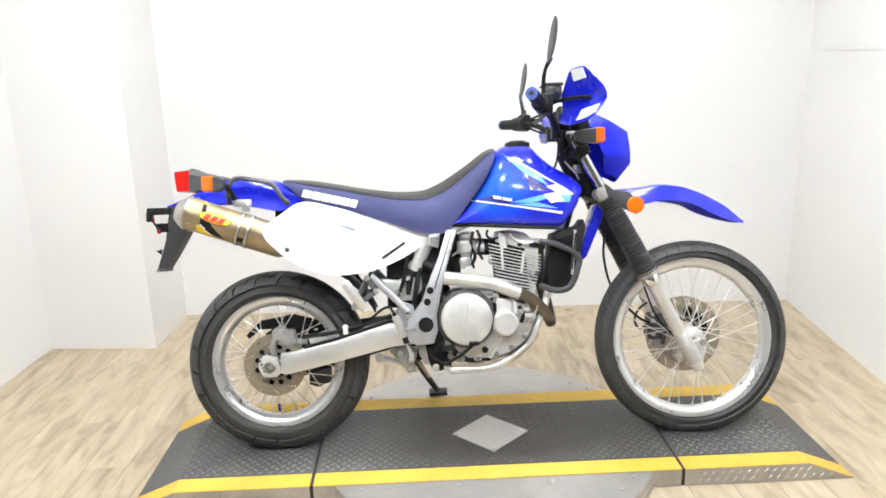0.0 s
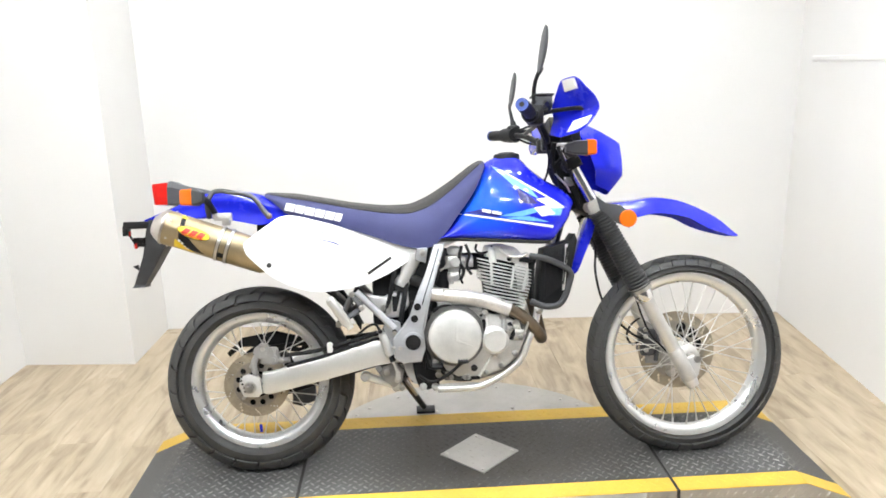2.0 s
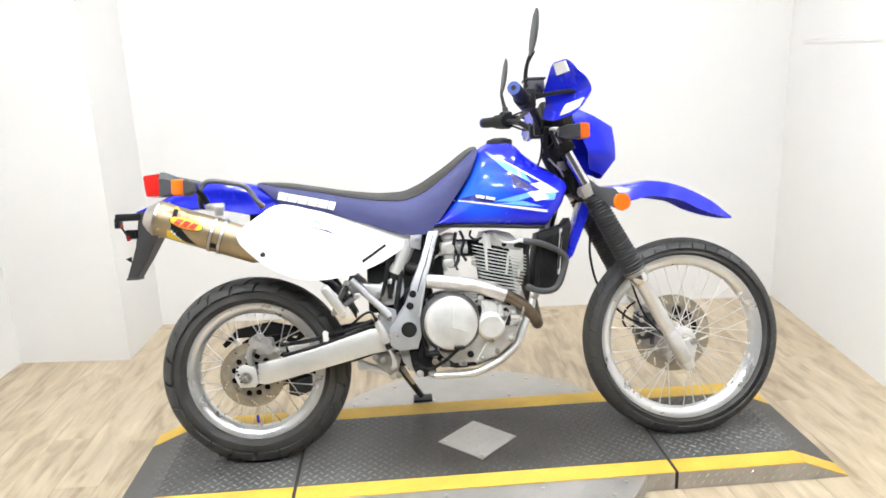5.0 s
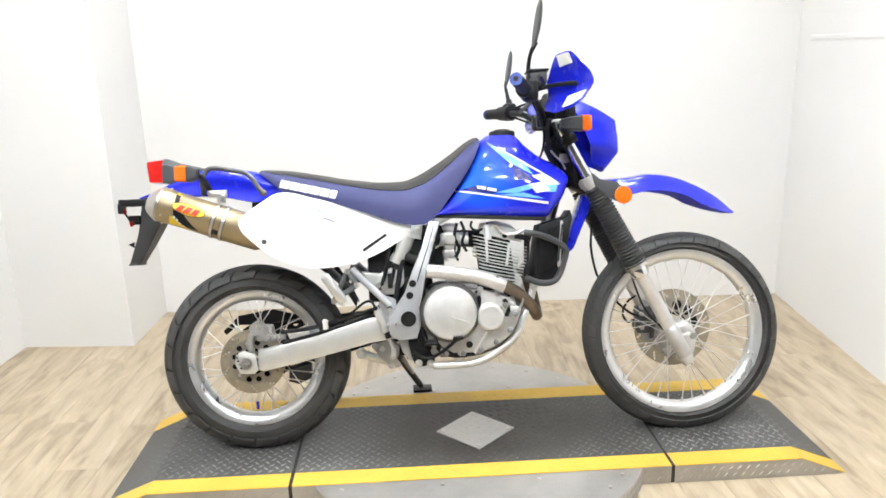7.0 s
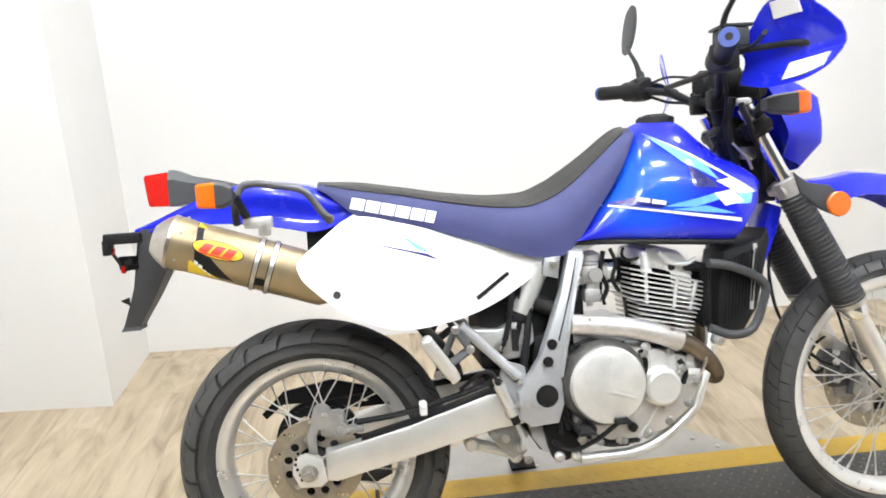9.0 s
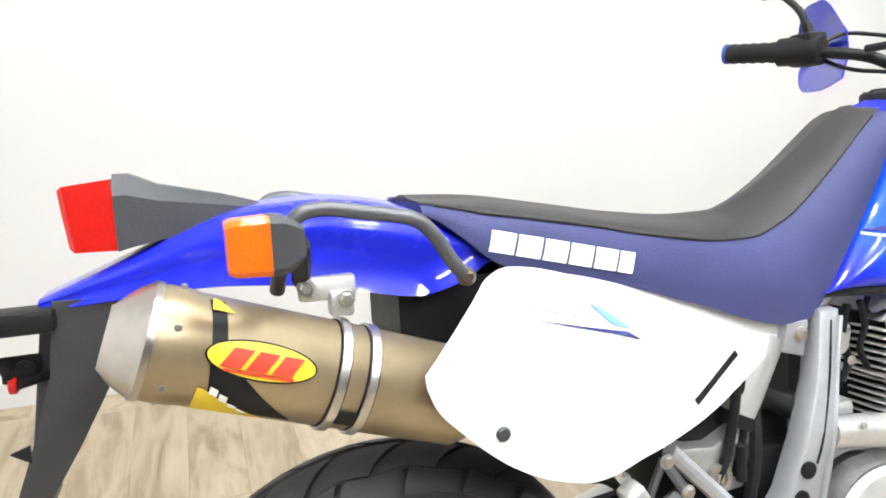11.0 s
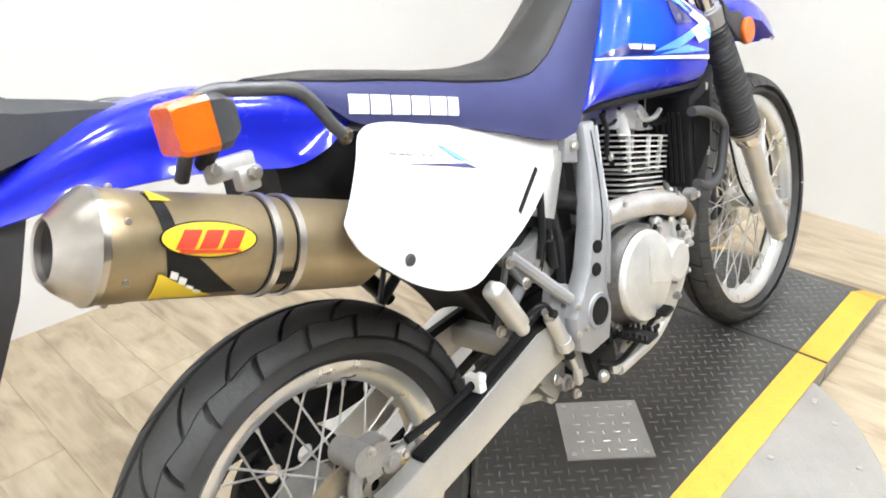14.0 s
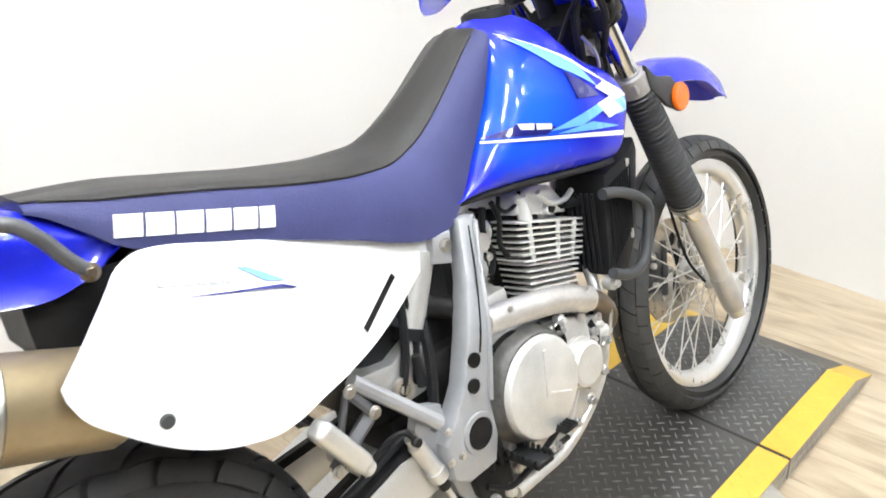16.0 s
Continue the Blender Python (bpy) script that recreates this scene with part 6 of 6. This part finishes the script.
# handlebar and controls
hb = [(0.892, -0.366, 1.187), (0.940, -0.24, 1.174), (0.985, -0.14, 1.152), (1.02, -0.06, 1.11), (1.022, 0.06, 1.11), (0.985, 0.14, 1.150), (0.935, 0.24, 1.170), (0.880, 0.368, 1.183)]
bar = part("handlebar", tube(hb, 0.011, 12), BLACKMETAL, bike, "black steel handlebar with grips")
part("bar_brace", rod((0.975, -0.125, 1.16), (0.975, 0.125, 1.16), 0.0075, 10), BLACKMETAL, bar)
for s in (-1, 1):
    rings = []
    for k in range(13):
        p = Vector((0.885, s * 0.372, 1.186)).lerp(Vector((0.930, s * 0.262, 1.174)), k / 12)
        d = Vector((0.049, -s * 0.116, -0.013)).normalized()
        u = d.orthogonal().normalized()
        v = d.cross(u)
        r = 0.0185 + (0.0022 if k % 2 else 0) + (0.004 if k == 12 else 0)
        rings.append([p + r * (math.cos(a) * u + math.sin(a) * v) for a in (2 * math.pi * j / 18 for j in range(18))])
    g = part("grip", loft(rings), BLACK, bar, "black rubber grip")
    e0 = Vector((0.883, s * 0.377, 1.1865))
    d = Vector((-0.049, s * 0.116, 0.013)).normalized()
    part("grip_end", join(tube([e0 - d * 0.004, e0 + d * 0.004], 0.020, 20, smooth=False)), GRIPBLUE, bar, "blue grip end")
    part("bar_hole", tube([e0 + d * 0.004, e0 + d * 0.0055], 0.008, 12, smooth=False), DARK, bar)
    part("switch_housing", join(rod((0.922, s * 0.275, 1.175), (0.950, s * 0.20, 1.168), 0.027, 16), box(0.925, 0.972, min(s * 0.262, s * 0.205), max(s * 0.262, s * 0.205), 1.143, 1.205, 0.008)), BLACK, bar, "black switch housing")
    part("lever", tube([(0.965, s * 0.225, 1.185), (0.985, s * 0.28, 1.185), (0.968, s * 0.345, 1.188), (0.95, s * 0.39, 1.19)], [0.009, 0.007, 0.006, 0.007], 10, flat=0.7), BLACKMETAL if s < 0 else ALU, bar, "brake and clutch lever")
part("brake_reservoir", join(box(0.945, 1.005, -0.245, -0.185, 1.195, 1.235, 0.007), box(0.94, 1.01, -0.25, -0.18, 1.235, 1.242, 0.003)), GREYPLASTIC, bar, "black brake fluid reservoir")
for s, c, top in ((-1, Vector((0.957, -0.335, 1.362)), None), (1, Vector((0.965, 0.345, 1.362)), None)):
    rg = []
    for k in range(13):
        t = -1 + 2 * k / 12
        w = math.sqrt(max(0.0, 1 - t * t))
        rg.append([c + Vector((0.012 * t + 0.014 * max(0.04, w) * math.cos(a) * (0.25 if math.cos(a) < 0 else 1.0), 0.052 * max(0.05, w) ** 0.7 * math.sin(a), 0.072 * t)) for a in (2 * math.pi * j / 20 for j in range(20))])
    mir = part("mirror", loft(rg), GREYPLASTIC, bar, "black rear-view mirror")
    part("mirror_stem", tube([(0.95, s * 0.232, 1.20), (0.944, s * 0.245, 1.245), (0.945, s * 0.285, 1.28), (0.955, c.y * 0.97, 1.305)], [0.008, 0.007, 0.006, 0.008], 10), BLACKMETAL, bar)
    part("mirror_nut", tube([(0.95, s * 0.232, 1.205), (0.948, s * 0.236, 1.222)], 0.011, 6, smooth=False), BLACKMETAL, bar)
# hand guards: a plate creased forward, with its outer end swept back
HG = [
    (0.0, 0.20, [(0, 1.000, 1.115), (0.45, 1.014, 1.160), (0.55, 1.014, 1.170), (1, 1.010, 1.205)]),
    (0.35, 0.28, [(0, 1.024, 1.098), (0.45, 1.056, 1.156), (0.55, 1.058, 1.166), (1, 1.030, 1.278)]),
    (0.60, 0.335, [(0, 1.046, 1.100), (0.45, 1.082, 1.160), (0.55, 1.084, 1.172), (1, 1.050, 1.276)]),
    (0.85, 0.385, [(0, 1.078, 1.120), (0.45, 1.104, 1.160), (0.55, 1.104, 1.178), (1, 1.078, 1.234)]),
    (1.0, 0.405, [(0, 1.098, 1.148), (0.45, 1.108, 1.165), (0.55, 1.108, 1.180), (1, 1.098, 1.202)]),
]


def guard(side):
    def lin(t, p):
        return float(np.interp(t, [q[0] for q in p], [q[1] for q in p]))
    def fn(a, b):
        x = ip(a, [(h[0], lin(b, [(q[0], q[1]) for q in h[2]])) for h in HG])
        z = ip(a, [(h[0], lin(b, [(q[0], q[2]) for q in h[2]])) for h in HG])
        return (x, side * ip(a, [(h[0], h[1]) for h in HG]), z)
    return fn


for s in (-1, 1):
    hg = part("hand_guard", sheet(guard(s), 24, 20, 0.003, (1, 0, 0)), BLUE, bar, "blue plastic hand guard", sharp=22)
    part("guard_arm", tube([(0.935, s * 0.20, 1.175), (1.0, s * 0.24, 1.185), (1.06, s * 0.31, 1.182), (1.10, s * 0.335, 1.175)], 0.007, 8), BLACKMETAL, bar)
    if s < 0:
        for a0, a1, b0, b1 in ((0.36, 0.62, 0.84, 0.98), (0.46, 0.82, 0.08, 0.34)):
            def sticker(a, b):
                x, y, z = guard(-1)(a0 + (a1 - a0) * a, b0 + (b1 - b0) * b)
                return (x - 0.0055, y, z)
            part("sticker", sheet(sticker, 5, 4, 0.007, (1, 0, 0)), DECALWHITE, bar, "white sticker")
part("head_bracket", plate([(1.035, 1.022), (1.074, 1.060), (1.127, 1.021), (1.183, 0.895), (1.166, 0.848), (1.126, 0.867), (1.104, 0.927), (1.057, 0.970)], -0.055, 0.055, 0.01), BLACK, bike, "black steering head shroud")
# bar clamps, ignition switch and brake joints on the head
for s in (-1, 1):
    part("bar_clamp", join(box(1.002, 1.042, s * 0.045 - 0.014, s * 0.045 + 0.014, 1.078, 1.128, 0.006), disc((1.008, s * 0.045, 1.130), 0.006, 0.008, "z", 6), disc((1.036, s * 0.045, 1.130), 0.006, 0.008, "z", 6)), BLACKMETAL, bike, "black handlebar clamp")
    part("stem_cap", disc((1.062, s * 0.098, 1.090), 0.020, 0.016, "z", 20, 0.3), CASEMID, bike, "bright fork tube cap")
part("ignition_switch", join(rod((1.060, 0, 1.045), (1.050, 0, 1.085), 0.019, 18), disc((1.048, 0, 1.088), 0.015, 0.008, "z", 16)), BLACK, bike, "black ignition switch")
part("hose_joint", join(box(1.075, 1.115, -0.062, -0.045, 0.955, 0.985, 0.004), rod((1.08, -0.066, 0.97), (1.10, -0.066, 0.955), 0.006, 8)), STEEL, bike, "bright brake hose joint")
part("wire_sleeve", tube([(1.035, -0.105, 1.10), (1.030, -0.085, 1.03), (1.055, -0.068, 0.96), (1.07, -0.06, 0.90)], 0.009, 10), BLACK, bike)
part("wire_sleeve", tube([(1.045, -0.12, 1.085), (1.062, -0.128, 1.03), (1.095, -0.10, 0.985), (1.115, -0.075, 0.95)], 0.007, 10), BLACK, bike)
part("hose_clip", tube([(1.040, -0.085, 0.995), (1.055, -0.092, 0.975), (1.075, -0.088, 0.955), (1.09, -0.08, 0.93)], 0.0035, 8), STEEL, bike, "bright hose spring")
# cables at the head
for pts, r in (
    ([(0.95, -0.21, 1.17), (1.03, -0.17, 1.19), (1.09, -0.10, 1.13), (1.10, -0.05, 1.02), (1.06, -0.03, 0.90)], 0.004),
    ([(0.95, -0.22, 1.16), (0.99, -0.16, 1.10), (1.02, -0.08, 1.04), (1.0, -0.04, 0.96), (0.9, -0.03, 0.88)], 0.004),
    ([(0.95, 0.22, 1.16), (1.0, 0.18, 1.13), (1.05, 0.08, 1.10), (1.08, 0.03, 1.0)], 0.004),
    ([(0.95, 0.21, 1.18), (1.03, 0.2, 1.20), (1.10, 0.10, 1.15), (1.11, 0.04, 1.0)], 0.004),
    ([(1.0, -0.2, 1.20), (1.08, -0.13, 1.14), (1.12, -0.075, 1.0), (1.13, -0.07, 0.88)], 0.0045),
):
    part("control_cable", tube(pts, r, 6, 5), BLACK, bike)
part("front_brake_line", tube([(x, 0.06, z) for x, z in [(1.163, 0.855), (1.190, 0.789), (1.210, 0.730), (1.207, 0.648), (1.229, 0.543), (1.284, 0.462), (1.339, 0.410), (1.377, 0.391)]], 0.0045, 8), BLACK, bike)
part("front_brake_pipe", tube([(x, 0.08, z) for x, z in [(1.383, 0.388), (1.344, 0.369), (1.324, 0.401), (1.342, 0.443), (1.385, 0.472)]], 0.004, 8), BLACK, bike)
part("speedo_cable", tube([(x, -0.06, z) for x, z in [(1.230, 0.839), (1.266, 0.729), (1.312, 0.569), (1.359, 0.438), (1.428, 0.355)]], 0.0035, 8), BLACK, bike)
# oil cooler with its guard
cooler = part("oil_cooler", plate([(0.982, 0.741), (1.075, 0.768), (1.091, 0.790), (1.098, 0.765), (1.061, 0.603), (1.020, 0.543), (0.960, 0.550), (0.968, 0.664)], -0.135, -0.03, 0.005), BLACK, bike, "black finned oil cooler")
oc = [(0.987, 0.721), (1.065, 0.745), (1.049, 0.623), (0.974, 0.565)]
for k in range(9):
    t = (k + 0.5) / 9
    xt, zt = oc[0][0] + (oc[1][0] - oc[0][0]) * t, oc[0][1] + (oc[1][1] - oc[0][1]) * t
    xb, zb = oc[3][0] + (oc[2][0] - oc[3][0]) * t, oc[3][1] + (oc[2][1] - oc[3][1]) * t
    part("cooler_slat", rod((xt, -0.138, zt), (xb, -0.138, zb), 0.0026, 6), BLACKMETAL, cooler)
for k in range(8):
    y = -0.125 + 0.0125 * k
    part("cooler_slat", rod((0.949, y, 0.715), (0.944, y, 0.565), 0.003, 6), BLACKMETAL, cooler)
part("cooler_side", rod((1.06, -0.132, 0.755), (1.045, -0.132, 0.60), 0.006, 8), ALU, cooler, "bright cooler edge strip")
part("cooler_guard", tube([(x, -0.165, z) for x, z in [(0.927, 0.721), (0.978, 0.711), (1.034, 0.686), (1.064, 0.659), (1.059, 0.625), (1.041, 0.577), (1.017, 0.553), (0.973, 0.551), (0.926, 0.570)]], 0.0105, 12), GREYPLASTIC, bike, "black tubular cooler guard")
part("guard_mount", join(disc([(x, -0.13, z) for x, z in [(0.960, 0.535)]][0], 0.014, 0.03, "y", 20, 0.2), disc([(x, -0.147, z) for x, z in [(0.960, 0.535)]][0], 0.008, 0.008, "y", 6)), ALU, bike, "bright engine mount bolt")

# ---- floor planks, laid along the room ----
def floor_planks():
    wide, long, gap = 0.152, 1.22, 0.0006
    data = None
    rng = random.Random(5)
    for i in range(34):
        shift = rng.random() * long
        for j in range(7):
            x, y = -2.1 + i * wide, -5.7 + shift + j * long
            y, end = max(y, -4.55), min(y + long, 1.74)
            if end - y < 0.05 or x > 2.95:
                continue
            if data is None:
                bm = box(0, wide - gap, 0, long - gap, -0.006, 0.0)
                top = [e for e in bm.edges if all(v.co.z > -0.001 for v in e.verts)]
                bmesh.ops.bevel(bm, geom=top, offset=0.0006, segments=1, affect="EDGES")
                ob = part("plank", bm, OAK, floor, smooth=False)
                data = ob.data
            else:
                ob = new("plank", data)
                ob.parent = floor
            ob.matrix_basis = pose(x, y, 0) @ Matrix.Diagonal((1, (end - y) / long, 1, 1))


floor_planks()
